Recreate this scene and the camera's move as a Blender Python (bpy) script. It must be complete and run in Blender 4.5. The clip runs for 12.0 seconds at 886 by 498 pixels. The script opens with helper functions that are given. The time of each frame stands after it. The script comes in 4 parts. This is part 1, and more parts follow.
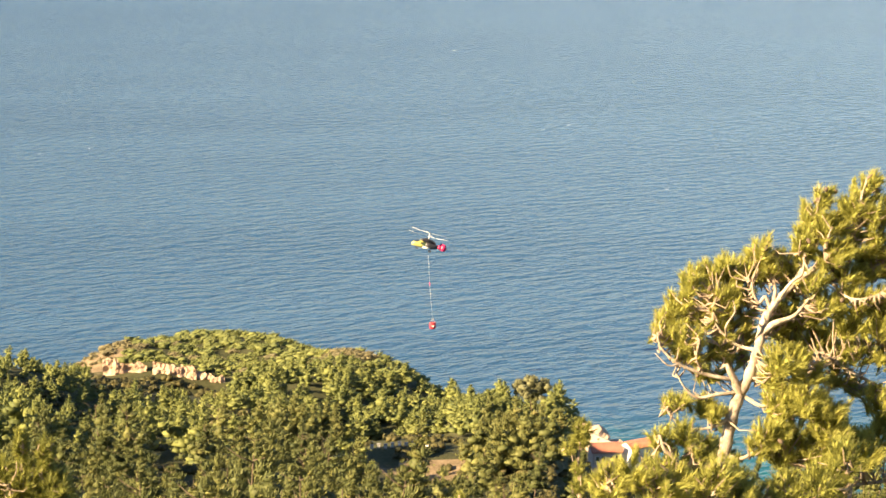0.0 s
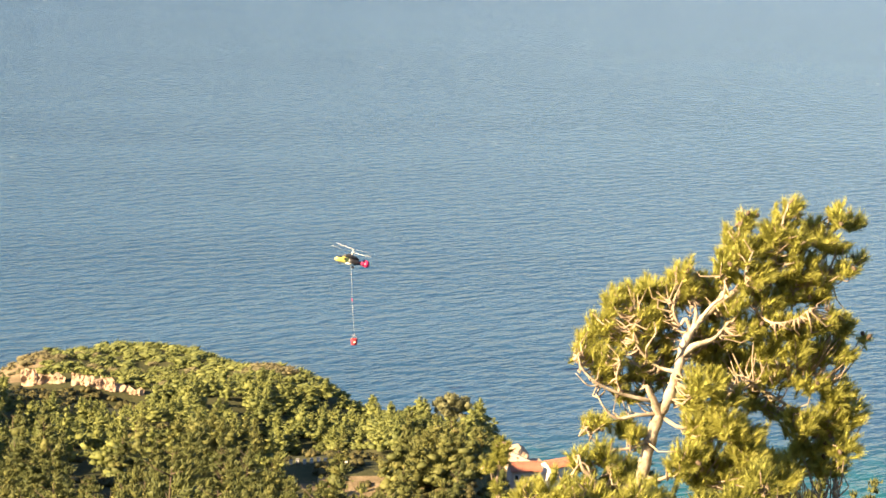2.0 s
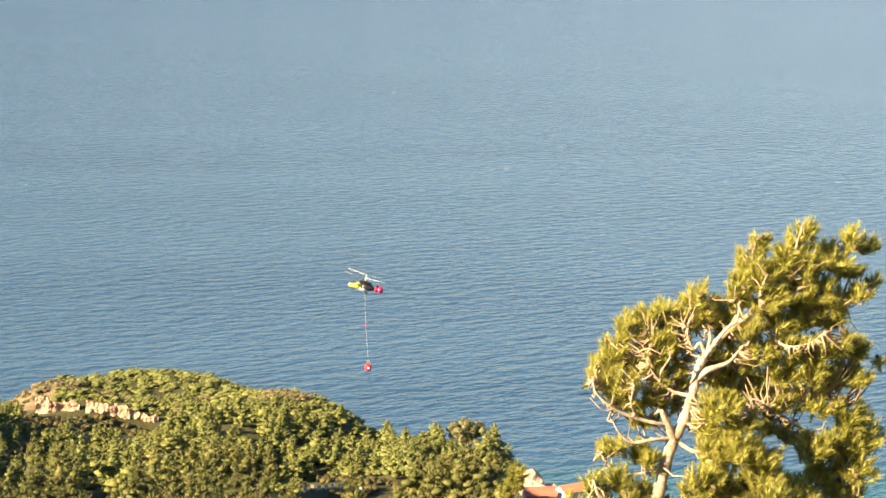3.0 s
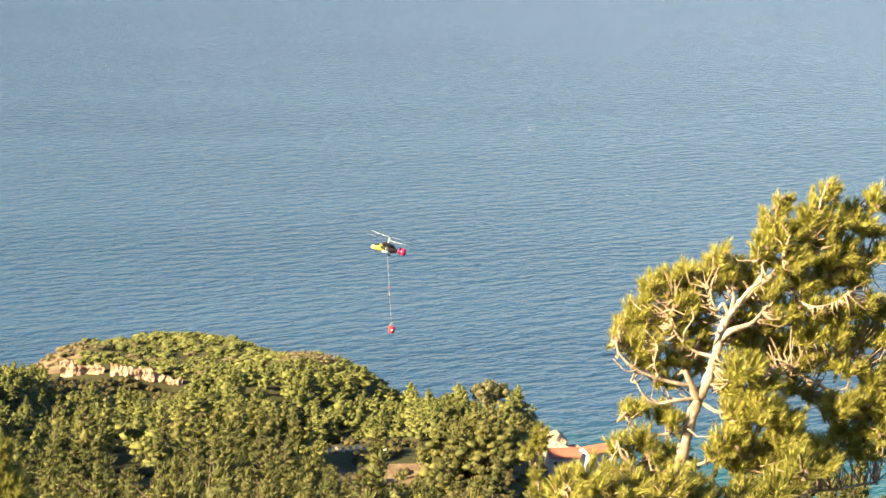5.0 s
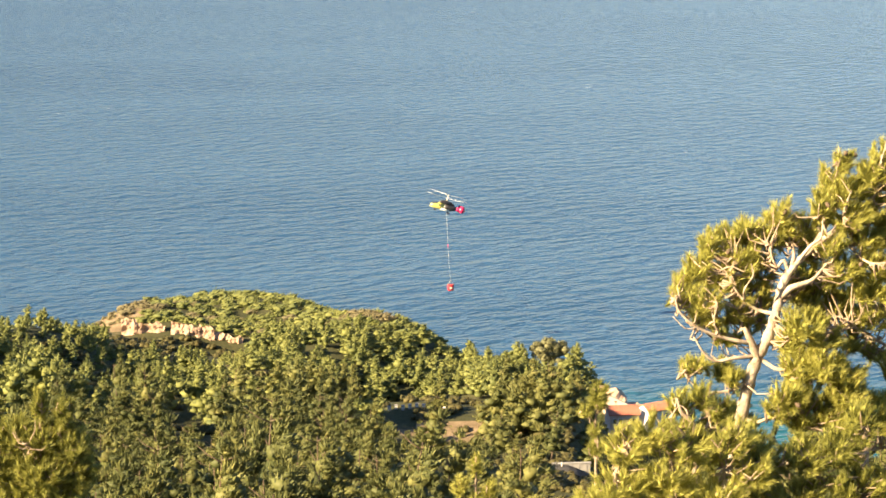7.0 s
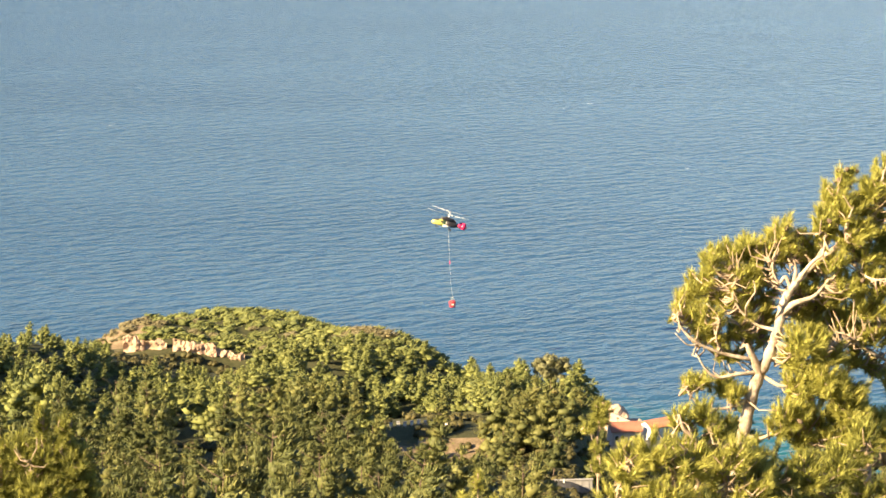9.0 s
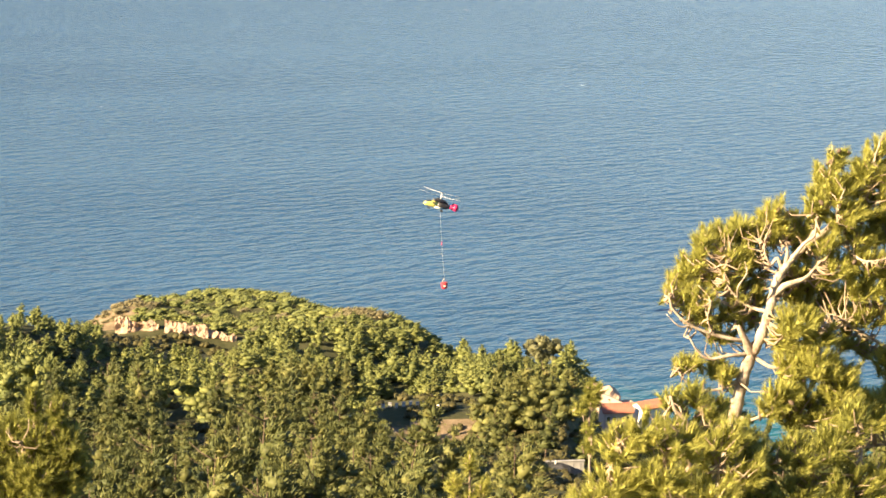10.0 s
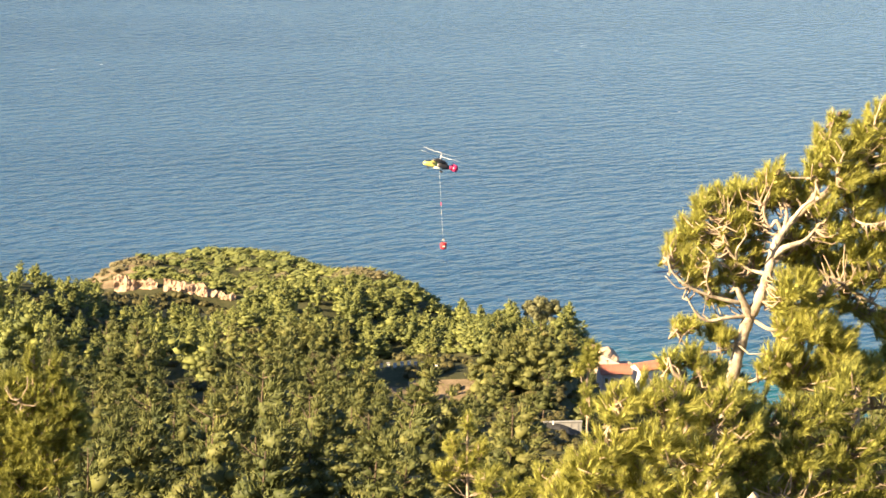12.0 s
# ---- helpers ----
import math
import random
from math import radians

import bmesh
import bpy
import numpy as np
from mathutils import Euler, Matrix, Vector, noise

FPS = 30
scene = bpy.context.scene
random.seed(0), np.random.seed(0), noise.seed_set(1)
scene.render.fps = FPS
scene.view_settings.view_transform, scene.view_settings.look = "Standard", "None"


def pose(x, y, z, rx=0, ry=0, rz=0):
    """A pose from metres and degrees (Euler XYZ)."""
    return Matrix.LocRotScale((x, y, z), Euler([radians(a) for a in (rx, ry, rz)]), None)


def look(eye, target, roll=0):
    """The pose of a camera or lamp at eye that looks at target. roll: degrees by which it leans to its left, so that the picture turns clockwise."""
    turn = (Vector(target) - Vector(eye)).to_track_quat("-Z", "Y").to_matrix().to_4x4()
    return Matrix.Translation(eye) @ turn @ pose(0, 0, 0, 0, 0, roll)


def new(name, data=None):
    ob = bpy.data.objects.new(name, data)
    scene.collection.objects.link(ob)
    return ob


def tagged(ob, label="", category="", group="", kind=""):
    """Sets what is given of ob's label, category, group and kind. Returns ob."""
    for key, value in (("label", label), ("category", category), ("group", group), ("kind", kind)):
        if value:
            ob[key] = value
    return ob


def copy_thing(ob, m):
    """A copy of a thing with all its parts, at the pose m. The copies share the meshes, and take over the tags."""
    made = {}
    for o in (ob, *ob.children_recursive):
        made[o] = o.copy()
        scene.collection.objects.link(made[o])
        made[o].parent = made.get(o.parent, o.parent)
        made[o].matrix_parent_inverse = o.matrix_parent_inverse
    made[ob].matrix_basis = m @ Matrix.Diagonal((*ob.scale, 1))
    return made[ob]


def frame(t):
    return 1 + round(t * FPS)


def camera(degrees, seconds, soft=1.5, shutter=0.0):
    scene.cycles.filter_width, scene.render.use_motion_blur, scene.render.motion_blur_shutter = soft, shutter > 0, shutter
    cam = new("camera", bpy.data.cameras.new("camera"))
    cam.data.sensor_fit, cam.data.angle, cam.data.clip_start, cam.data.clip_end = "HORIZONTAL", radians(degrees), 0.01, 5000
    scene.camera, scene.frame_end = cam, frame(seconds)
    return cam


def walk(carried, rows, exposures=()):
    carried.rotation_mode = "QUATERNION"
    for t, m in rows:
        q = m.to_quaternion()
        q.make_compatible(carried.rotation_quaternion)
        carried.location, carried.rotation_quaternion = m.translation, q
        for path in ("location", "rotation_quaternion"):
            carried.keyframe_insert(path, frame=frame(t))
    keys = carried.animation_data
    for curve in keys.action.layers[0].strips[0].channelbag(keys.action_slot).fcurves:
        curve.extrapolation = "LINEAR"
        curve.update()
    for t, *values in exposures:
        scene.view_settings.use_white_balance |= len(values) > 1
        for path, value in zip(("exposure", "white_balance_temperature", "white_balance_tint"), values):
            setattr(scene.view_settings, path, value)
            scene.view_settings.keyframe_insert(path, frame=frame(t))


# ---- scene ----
# ---- camera ----
cam = camera(24, 12.0, soft=1.6)
EYE = (0.0, 0.0, 171.0)
ROWS = [  # seconds, and the turn in degrees
    (0, 79.465, 0.094, -0.480),
    (0.5, 81.098, -0.886, -2.192),
    (1, 80.353, -1.491, -2.758),
    (1.5, 80.315, -1.824, -2.371),
    (2, 79.951, -1.378, -2.356),
    (2.5, 80.362, -1.201, -2.523),
    (3, 80.641, -0.995, -2.048),
    (4.8, 80.240, -0.550, -1.729),
    (5, 79.585, -0.603, -1.479),
    (5.5, 78.740, -0.313, -1.097),
    (6, 78.368, -0.419, -1.132),
    (6.5, 77.898, -0.562, -1.073),
    (7, 78.417, -0.120, 0.074),
    (7.2, 78.379, 0.167, 0.505),
    (8.8, 78.682, 0.162, 0.296),
    (9, 78.873, -0.052, 0.110),
    (9.5, 78.715, -0.089, -0.019),
    (10, 78.363, -0.125, -0.102),
    (10.5, 77.900, 0.000, 0.000),
    (11, 77.676, -0.033, 0.365),
    (11.5, 77.509, -0.007, 0.442),
    (12, 77.272, -0.482, -0.048),
]
walk(cam, [(t, pose(*EYE, rx, ry, rz)) for t, rx, ry, rz in ROWS],
     exposures=[(0.0, 2.28, 6560.0, 10.0), (3.2, 2.28, 6560.0, 10.0), (5.0, 2.27, 6430.0, 10.0), (9.0, 2.27, 6380.0, 10.0), (12.0, 2.27, 6330.0, 10.0)])

# ---- light: low evening sun behind the viewer, from the left ----
SUN_AZ, SUN_EL = radians(-119), radians(26.5)      # azimuth from the view's direction, height
to_sun = Vector((math.sin(SUN_AZ) * math.cos(SUN_EL), math.cos(SUN_AZ) * math.cos(SUN_EL), math.sin(SUN_EL)))
world = bpy.data.worlds.new("sky")
scene.world = world
world.use_nodes = True
wn = world.node_tree.nodes
sky = wn.new("ShaderNodeTexSky")
sky.sky_type, sky.sun_disc = "NISHITA", False
sky.sun_elevation, sky.sun_rotation = SUN_EL, SUN_AZ
sky.air_density, sky.dust_density, sky.ozone_density = 1.0, 0.2, 3.0
wn["Background"].inputs["Strength"].default_value = 0.0375
world.node_tree.links.new(sky.outputs[0], wn["Background"].inputs["Color"])
sun = new("sun", bpy.data.lights.new("sun", "SUN"))
sun.data.energy, sun.data.angle, sun.data.color = 5.0, radians(0.6), (1.0, 0.735, 0.41)
sun.matrix_world = look(to_sun * 900, (0, 0, 0))


# ---- materials ----
def ramp(nt, fac, stops):
    n = nt.nodes.new("ShaderNodeValToRGB")
    el = n.color_ramp.elements
    while len(el) < len(stops):
        el.new(0.5)
    for e, (p, c) in zip(el, stops):
        e.position, e.color = p, (*c, 1)
    nt.links.new(fac, n.inputs[0])
    return n.outputs[0]


def noise_tex(nt, scale, detail=3.0, vec=None, rough=0.55):
    n = nt.nodes.new("ShaderNodeTexNoise")
    n.inputs["Scale"].default_value, n.inputs["Detail"].default_value, n.inputs["Roughness"].default_value = scale, detail, rough
    if vec is not None:
        nt.links.new(vec, n.inputs["Vector"])
    return n.outputs["Fac"]


def mixed(nt, a, b, fac, blend="MIX"):
    n = nt.nodes.new("ShaderNodeMix")
    n.data_type, n.blend_type = "RGBA", blend
    for sock, v in ((n.inputs[0], fac), (n.inputs[6], a), (n.inputs[7], b)):
        if isinstance(v, bpy.types.NodeSocket):
            nt.links.new(v, sock)
        elif isinstance(v, tuple):
            sock.default_value = (*v, 1)
        else:
            sock.default_value = v
    return n.outputs[2]


def calc(nt, op, a, b=0.0):
    n = nt.nodes.new("ShaderNodeMath")
    n.operation = op
    for sock, v in zip(n.inputs, (a, b)):
        if isinstance(v, bpy.types.NodeSocket):
            nt.links.new(v, sock)
        else:
            sock.default_value = v
    return n.outputs[0]


def bump(nt, bsdf, height, strength, distance):
    n = nt.nodes.new("ShaderNodeBump")
    n.inputs["Strength"].default_value, n.inputs["Distance"].default_value = strength, distance
    nt.links.new(height, n.inputs["Height"])
    nt.links.new(n.outputs[0], bsdf.inputs["Normal"])


def material(name, rough=0.8, metal=0.0, spec=0.4):
    m = bpy.data.materials.new(name)
    m.use_nodes = True
    b = m.node_tree.nodes["Principled BSDF"]
    b.inputs["Roughness"].default_value, b.inputs["Metallic"].default_value = rough, metal
    b.inputs["Specular IOR Level"].default_value = spec
    return m, m.node_tree, b


def position(nt):
    return nt.nodes.new("ShaderNodeNewGeometry").outputs["Position"]


def surface(name, dark, light, scale, rough=0.8, relief=0.02, metal=0.0, spec=0.35):
    """A worn surface: two scales of noise between two colours, and a fine relief."""
    m, nt, b = material(name, rough, metal, spec)
    co = nt.nodes.new("ShaderNodeTexCoord").outputs["Object"]
    big, fine = noise_tex(nt, scale, 4, co), noise_tex(nt, scale * 9, 3, co)
    f = calc(nt, "ADD", calc(nt, "MULTIPLY", big, 0.65), calc(nt, "MULTIPLY", fine, 0.35))
    nt.links.new(ramp(nt, f, [(0.32, dark), (0.68, light)]), b.inputs["Base Color"])
    bump(nt, b, fine, 0.5, relief)
    return m


def foliage(name, dark, mid, light, brown, patch=0.25, through_light=0.3):
    """Needles: each tuft its own shade between olive and yellow-green, a few of them dry; light passes through."""
    m, nt, b = material(name, 0.62, 0.0, 0.25)
    geo = nt.nodes.new("ShaderNodeNewGeometry")
    obj = nt.nodes.new("ShaderNodeObjectInfo")
    big = noise_tex(nt, patch, 2, geo.outputs["Position"])
    f = calc(nt, "ADD", calc(nt, "MULTIPLY", geo.outputs["Random Per Island"], 0.42), calc(nt, "MULTIPLY", big, 0.58))
    f = calc(nt, "ADD", f, calc(nt, "MULTIPLY", calc(nt, "SUBTRACT", obj.outputs["Random"], 0.5), 0.3))
    col = ramp(nt, f, [(0.15, dark), (0.5, mid), (0.85, light), (0.97, brown)])
    nt.links.new(col, b.inputs["Base Color"])
    tr = nt.nodes.new("ShaderNodeBsdfTranslucent")
    nt.links.new(col, tr.inputs["Color"])
    mx = nt.nodes.new("ShaderNodeMixShader")
    mx.inputs[0].default_value = through_light
    nt.links.new(b.outputs[0], mx.inputs[1])
    nt.links.new(tr.outputs[0], mx.inputs[2])
    nt.links.new(mx.outputs[0], nt.nodes["Material Output"].inputs["Surface"])
    return m


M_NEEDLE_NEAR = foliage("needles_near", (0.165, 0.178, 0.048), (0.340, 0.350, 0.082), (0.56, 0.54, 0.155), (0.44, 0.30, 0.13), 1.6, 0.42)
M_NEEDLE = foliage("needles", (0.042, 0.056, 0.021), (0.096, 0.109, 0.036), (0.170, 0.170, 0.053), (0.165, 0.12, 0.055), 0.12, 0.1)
# same pines further off: sunlight painted in as lighter needle colours
M_NEEDLE_FAR_LIT = foliage("needles_far_lit", (0.098, 0.120, 0.040), (0.198, 0.218, 0.066), (0.285, 0.285, 0.090), (0.25, 0.19, 0.085), 0.05, 0.2)
M_OAK = foliage("oak_leaves", (0.085, 0.092, 0.05), (0.16, 0.165, 0.085), (0.22, 0.22, 0.115), (0.22, 0.19, 0.11), 0.3)
M_SCRUB = foliage("scrub", (0.04, 0.045, 0.018), (0.085, 0.08, 0.03), (0.14, 0.12, 0.05), (0.20, 0.14, 0.08), 0.3, 0.15)
M_MAQUIS = foliage("maquis_grey", (0.080, 0.076, 0.042), (0.145, 0.130, 0.070), (0.20, 0.175, 0.095), (0.24, 0.18, 0.11), 0.2, 0.15)
M_BARK = surface("bark_pale", (0.17, 0.115, 0.075), (0.64, 0.57, 0.47), 8.0, 0.9, 0.03)
M_TWIG = surface("twig_bark", (0.20, 0.14, 0.10), (0.50, 0.41, 0.31), 9.0, 0.85, 0.01)
M_BARK_DARK = surface("bark_brown", (0.06, 0.045, 0.03), (0.15, 0.11, 0.08), 5.0, 0.9, 0.03)
M_ROCK = surface("limestone", (0.26, 0.17, 0.12), (0.56, 0.42, 0.31), 0.5, 0.9, 0.2)
M_ROCK_SHORE = surface("shore_rock", (0.36, 0.25, 0.18), (0.60, 0.44, 0.32), 0.5, 0.9, 0.2)
M_ROOF = surface("roof_tile", (0.33, 0.125, 0.085), (0.50, 0.22, 0.15), 0.8, 0.75, 0.02)
M_PLASTER = surface("plaster_pink", (0.52, 0.40, 0.34), (0.66, 0.54, 0.46), 0.5, 0.85, 0.01)
M_WHITE = surface("whitewash", (0.70, 0.68, 0.64), (0.82, 0.80, 0.76), 0.6, 0.8, 0.01)
M_STONE = surface("wall_concrete", (0.24, 0.24, 0.24), (0.38, 0.38, 0.38), 0.9, 0.85, 0.02)
M_ASPHALT = surface("asphalt", (0.10, 0.10, 0.10), (0.17, 0.165, 0.16), 0.7, 0.9, 0.01)
M_SHUTTER = surface("dark_glass", (0.03, 0.035, 0.04), (0.06, 0.065, 0.07), 2.0, 0.25, 0.002, spec=0.6)
M_YELLOW = surface("yellow_paint", (0.60, 0.55, 0.12), (0.74, 0.68, 0.20), 0.5, 0.35, 0.002, spec=0.5)
M_RED = surface("red_paint", (0.55, 0.02, 0.09), (0.72, 0.03, 0.14), 0.5, 0.35, 0.002, spec=0.5)
M_BLACK = surface("black_paint", (0.020, 0.020, 0.024), (0.040, 0.040, 0.045), 0.8, 0.4, 0.002, spec=0.5)
M_PALE = surface("white_paint", (0.68, 0.70, 0.64), (0.78, 0.80, 0.74), 0.5, 0.4, 0.002, spec=0.5)
M_BLADE = surface("rotor_grey", (0.50, 0.50, 0.50), (0.66, 0.66, 0.66), 0.7, 0.4, 0.001, spec=0.5)
M_GLASS = surface("canopy_glass", (0.03, 0.04, 0.05), (0.05, 0.06, 0.07), 0.9, 0.08, 0.001, spec=0.8)
M_BUCKET = surface("bucket_fabric", (0.45, 0.025, 0.04), (0.60, 0.04, 0.06), 0.9, 0.7, 0.01)
M_ROPE = surface("rope", (0.50, 0.46, 0.40), (0.62, 0.58, 0.50), 2.0, 0.8, 0.002)


def ground_material():
    m, nt, b = material("hillside_soil", 0.95, 0, 0.2)
    p = position(nt)
    f = calc(nt, "ADD", calc(nt, "MULTIPLY", noise_tex(nt, 0.05, 4, p), 0.6), calc(nt, "MULTIPLY", noise_tex(nt, 0.9, 4, p), 0.4))
    nt.links.new(ramp(nt, f, [(0.35, (0.030, 0.036, 0.014)), (0.56, (0.065, 0.066, 0.03)), (0.74, (0.19, 0.14, 0.09))]), b.inputs["Base Color"])
    bump(nt, b, noise_tex(nt, 1.5, 4, p), 0.7, 0.25)
    return m


def earth_material():
    m, nt, b = material("bare_earth", 0.95, 0, 0.2)
    p = position(nt)
    f = calc(nt, "ADD", calc(nt, "MULTIPLY", noise_tex(nt, 0.35, 4, p), 0.6), calc(nt, "MULTIPLY", noise_tex(nt, 2.5, 4, p), 0.4))
    nt.links.new(ramp(nt, f, [(0.35, (0.10, 0.075, 0.045)), (0.52, (0.21, 0.160, 0.10)), (0.7, (0.30, 0.235, 0.16))]), b.inputs["Base Color"])
    bump(nt, b, noise_tex(nt, 1.5, 4, p), 0.7, 0.25)
    return m


def sea_material():
    """Sea ruffled by wind: short crested waves lying across the view, slow swell, paler wind streaks, green shallows by the shore."""
    m, nt, b = material("sea", 0.07, 0, 0.5)
    b.inputs["IOR"].default_value = 1.333
    p = position(nt)

    def waves(angle, sx, sy, scale, detail):
        mp = nt.nodes.new("ShaderNodeMapping")
        mp.vector_type = "TEXTURE"
        mp.inputs["Rotation"].default_value = (0, 0, radians(angle))
        mp.inputs["Scale"].default_value = (1 / sx, 1 / sy, 1)
        nt.links.new(p, mp.inputs["Vector"])
        return noise_tex(nt, scale, detail, mp.outputs[0])

    swell = waves(31, 0.55, 1.0, 0.15, 3.0)
    chop = waves(38, 0.6, 1.0, 0.38, 3.0)
    ripple = waves(40, 0.6, 1.0, 1.3, 2.0)
    h = calc(nt, "ADD", calc(nt, "MULTIPLY", swell, 1.0), calc(nt, "MULTIPLY", chop, 0.17))
    h = calc(nt, "ADD", h, calc(nt, "MULTIPLY", ripple, 0.02))
    bump(nt, b, h, 1.0, 2.5)
    streak = waves(6, 0.3, 1.0, 0.006, 3.0)
    sp = nt.nodes.new("ShaderNodeSeparateXYZ")
    nt.links.new(p, sp.inputs[0])
    deep = ramp(nt, streak, [(0.35, (0.018, 0.058, 0.125)), (0.65, (0.030, 0.080, 0.160))])
    # shallows: a band along the house's shore
    near = nt.nodes.new("ShaderNodeMapRange")
    near.inputs[1].default_value, near.inputs[2].default_value = 620, 550
    nt.links.new(calc(nt, "SUBTRACT", sp.outputs[1], calc(nt, "MULTIPLY", noise_tex(nt, 0.03, 2, p), 40.0)), near.inputs[0])
    water = mixed(nt, deep, (0.013, 0.095, 0.125), near.outputs[0])
    caps = calc(nt, "MULTIPLY", waves(25, 0.35, 1.0, 0.16, 2.0), waves(15, 0.5, 1.0, 0.011, 2.0))
    foam = nt.nodes.new("ShaderNodeMapRange")
    foam.inputs[1].default_value, foam.inputs[2].default_value = 0.475, 0.50
    nt.links.new(caps, foam.inputs[0])
    nt.links.new(mixed(nt, water, (0.75, 0.78, 0.80), foam.outputs[0]), b.inputs["Base Color"])
    return m


M_GROUND, M_EARTH, M_SEA = ground_material(), earth_material(), sea_material()


# ---- mesh helpers ----
def mesh_from(name, verts, faces, mats, smooth=False):
    me = bpy.data.meshes.new(name)
    me.from_pydata([tuple(v) for v in verts], [], faces)
    for m in mats if isinstance(mats, (list, tuple)) else [mats]:
        me.materials.append(m)
    if smooth:
        me.polygons.foreach_set("use_smooth", [True] * len(me.polygons))
    me.update()
    return me


def tri_mesh(name, tris, mat):
    """A mesh from an array of triangles (n, 3, 3); corners at one place are welded."""
    tris = np.ascontiguousarray(tris, dtype=np.float32)
    n = len(tris)
    flat = tris.reshape(-1, 3)
    key = np.ascontiguousarray(np.round(flat * 2000).astype(np.int64))
    key = (key[:, 0] * 73856093) ^ (key[:, 1] * 19349663) ^ (key[:, 2] * 83492791)
    _, first, index = np.unique(key, return_index=True, return_inverse=True)
    me = bpy.data.meshes.new(name)
    me.vertices.add(len(first))
    me.vertices.foreach_set("co", flat[first].ravel())
    me.loops.add(3 * n)
    me.loops.foreach_set("vertex_index", index.astype(np.int32).ravel())
    me.polygons.add(n)
    me.polygons.foreach_set("loop_start", np.arange(0, 3 * n, 3, dtype=np.int32))
    me.materials.append(mat)
    me.update(calc_edges=True)
    return me


def part(name, bm, mat, parent, label=""):
    me = bpy.data.meshes.new(name)
    bm.to_mesh(me)
    bm.free()
    me.materials.append(mat)
    return part_of(name, me, parent, label)


def part_of(name, me, parent, label=""):
    ob = new(name, me)
    ob.parent = parent
    return tagged(ob, label) if label else ob


def thing(name, m, label, category, group="", kind=""):
    ob = new(name)
    ob.matrix_world = m
    return tagged(ob, label, category, group, kind)


def box_bm(sx, sy, sz, m=None, bevel=0.0):
    bm = bmesh.new()
    bmesh.ops.create_cube(bm, size=1, matrix=(m or Matrix()) @ Matrix.Diagonal((sx, sy, sz, 1)))
    if bevel:
        bmesh.ops.bevel(bm, geom=bm.edges[:], offset=bevel, segments=2, affect="EDGES")
    return bm


def tube(bm, path, radii, sides=7):
    """A tapered tube along a path, added to bm."""
    rings, prev = [], None
    pts = [Vector(p) for p in path]
    for i, p in enumerate(pts):
        d = (pts[min(i + 1, len(pts) - 1)] - pts[max(i - 1, 0)]).normalized()
        a = d.orthogonal().normalized() if prev is None else (prev - d * prev.dot(d)).normalized()
        prev = a
        b = d.cross(a)
        rings.append([bm.verts.new(p + (a * math.cos(6.2832 * k / sides) + b * math.sin(6.2832 * k / sides)) * radii[i]) for k in range(sides)])
    for r0, r1 in zip(rings, rings[1:]):
        for k in range(sides):
            bm.faces.new((r0[k], r0[(k + 1) % sides], r1[(k + 1) % sides], r1[k])).smooth = True
    bm.faces.new(rings[0][::-1])
    bm.faces.new(rings[-1])


def loft(bm, rings):
    """Closed skin through rings of equal count."""
    vs = [[bm.verts.new(p) for p in r] for r in rings]
    n = len(vs[0])
    for r0, r1 in zip(vs, vs[1:]):
        for k in range(n):
            bm.faces.new((r0[k], r0[(k + 1) % n], r1[(k + 1) % n], r1[k])).smooth = True
    bm.faces.new(vs[0][::-1])
    bm.faces.new(vs[-1])
    bmesh.ops.recalc_face_normals(bm, faces=bm.faces[:])


def unit(v):
    return v / (np.linalg.norm(v, axis=-1, keepdims=True) + 1e-9)


def brushes(rng, centres, axes, count, reach, length, width):
    """Foxtail shoots: needles standing off all along the last stretch of a twig. Returns triangles."""
    n = len(centres) * count
    a = np.repeat(axes, count, 0)
    reach = np.repeat(reach * rng.uniform(0.7, 1.25, (len(centres), 1)), count, 0)
    out = unit(np.cross(a, rng.normal(0, 1, (n, 3))))
    u = rng.uniform(0, 1, (n, 1))
    start = np.repeat(centres, count, 0) - a * reach * (1 - u)
    d = unit(a + out * rng.uniform(0.45, 1.35, (n, 1)) * (1.15 - 0.45 * u))
    side = np.cross(a, out) * width * rng.uniform(0.7, 1.3, (n, 1))
    return np.stack([start - side * 0.5, start + side * 0.5, start + d * length * rng.uniform(0.7, 1.15, (n, 1))], 1)


def ico(level):
    """A unit icosphere: points and triangles."""
    bm = bmesh.new()
    bmesh.ops.create_icosphere(bm, subdivisions=level, radius=1)
    v = np.array([q.co[:] for q in bm.verts])
    f = np.array([[q.index for q in p.verts] for p in bm.faces])
    bm.free()
    return v, f


ICO = {1: ico(1)}


def lumps(rng, centres, radii, flat, level, rough=0.22):
    """The dense inside of every clump of needles: an uneven lump. Returns triangles."""
    v, f = ICO[level]
    out = []
    for c, r in zip(centres, radii):
        q = v * (1 + rng.normal(0, rough, (len(v), 1)))
        a = rng.uniform(0, 6.283)
        q = q @ np.array([[math.cos(a), math.sin(a), 0], [-math.sin(a), math.cos(a), 0], [0, 0, 1]])
        out.append((q * flat * r + c)[f])
    return np.concatenate(out)


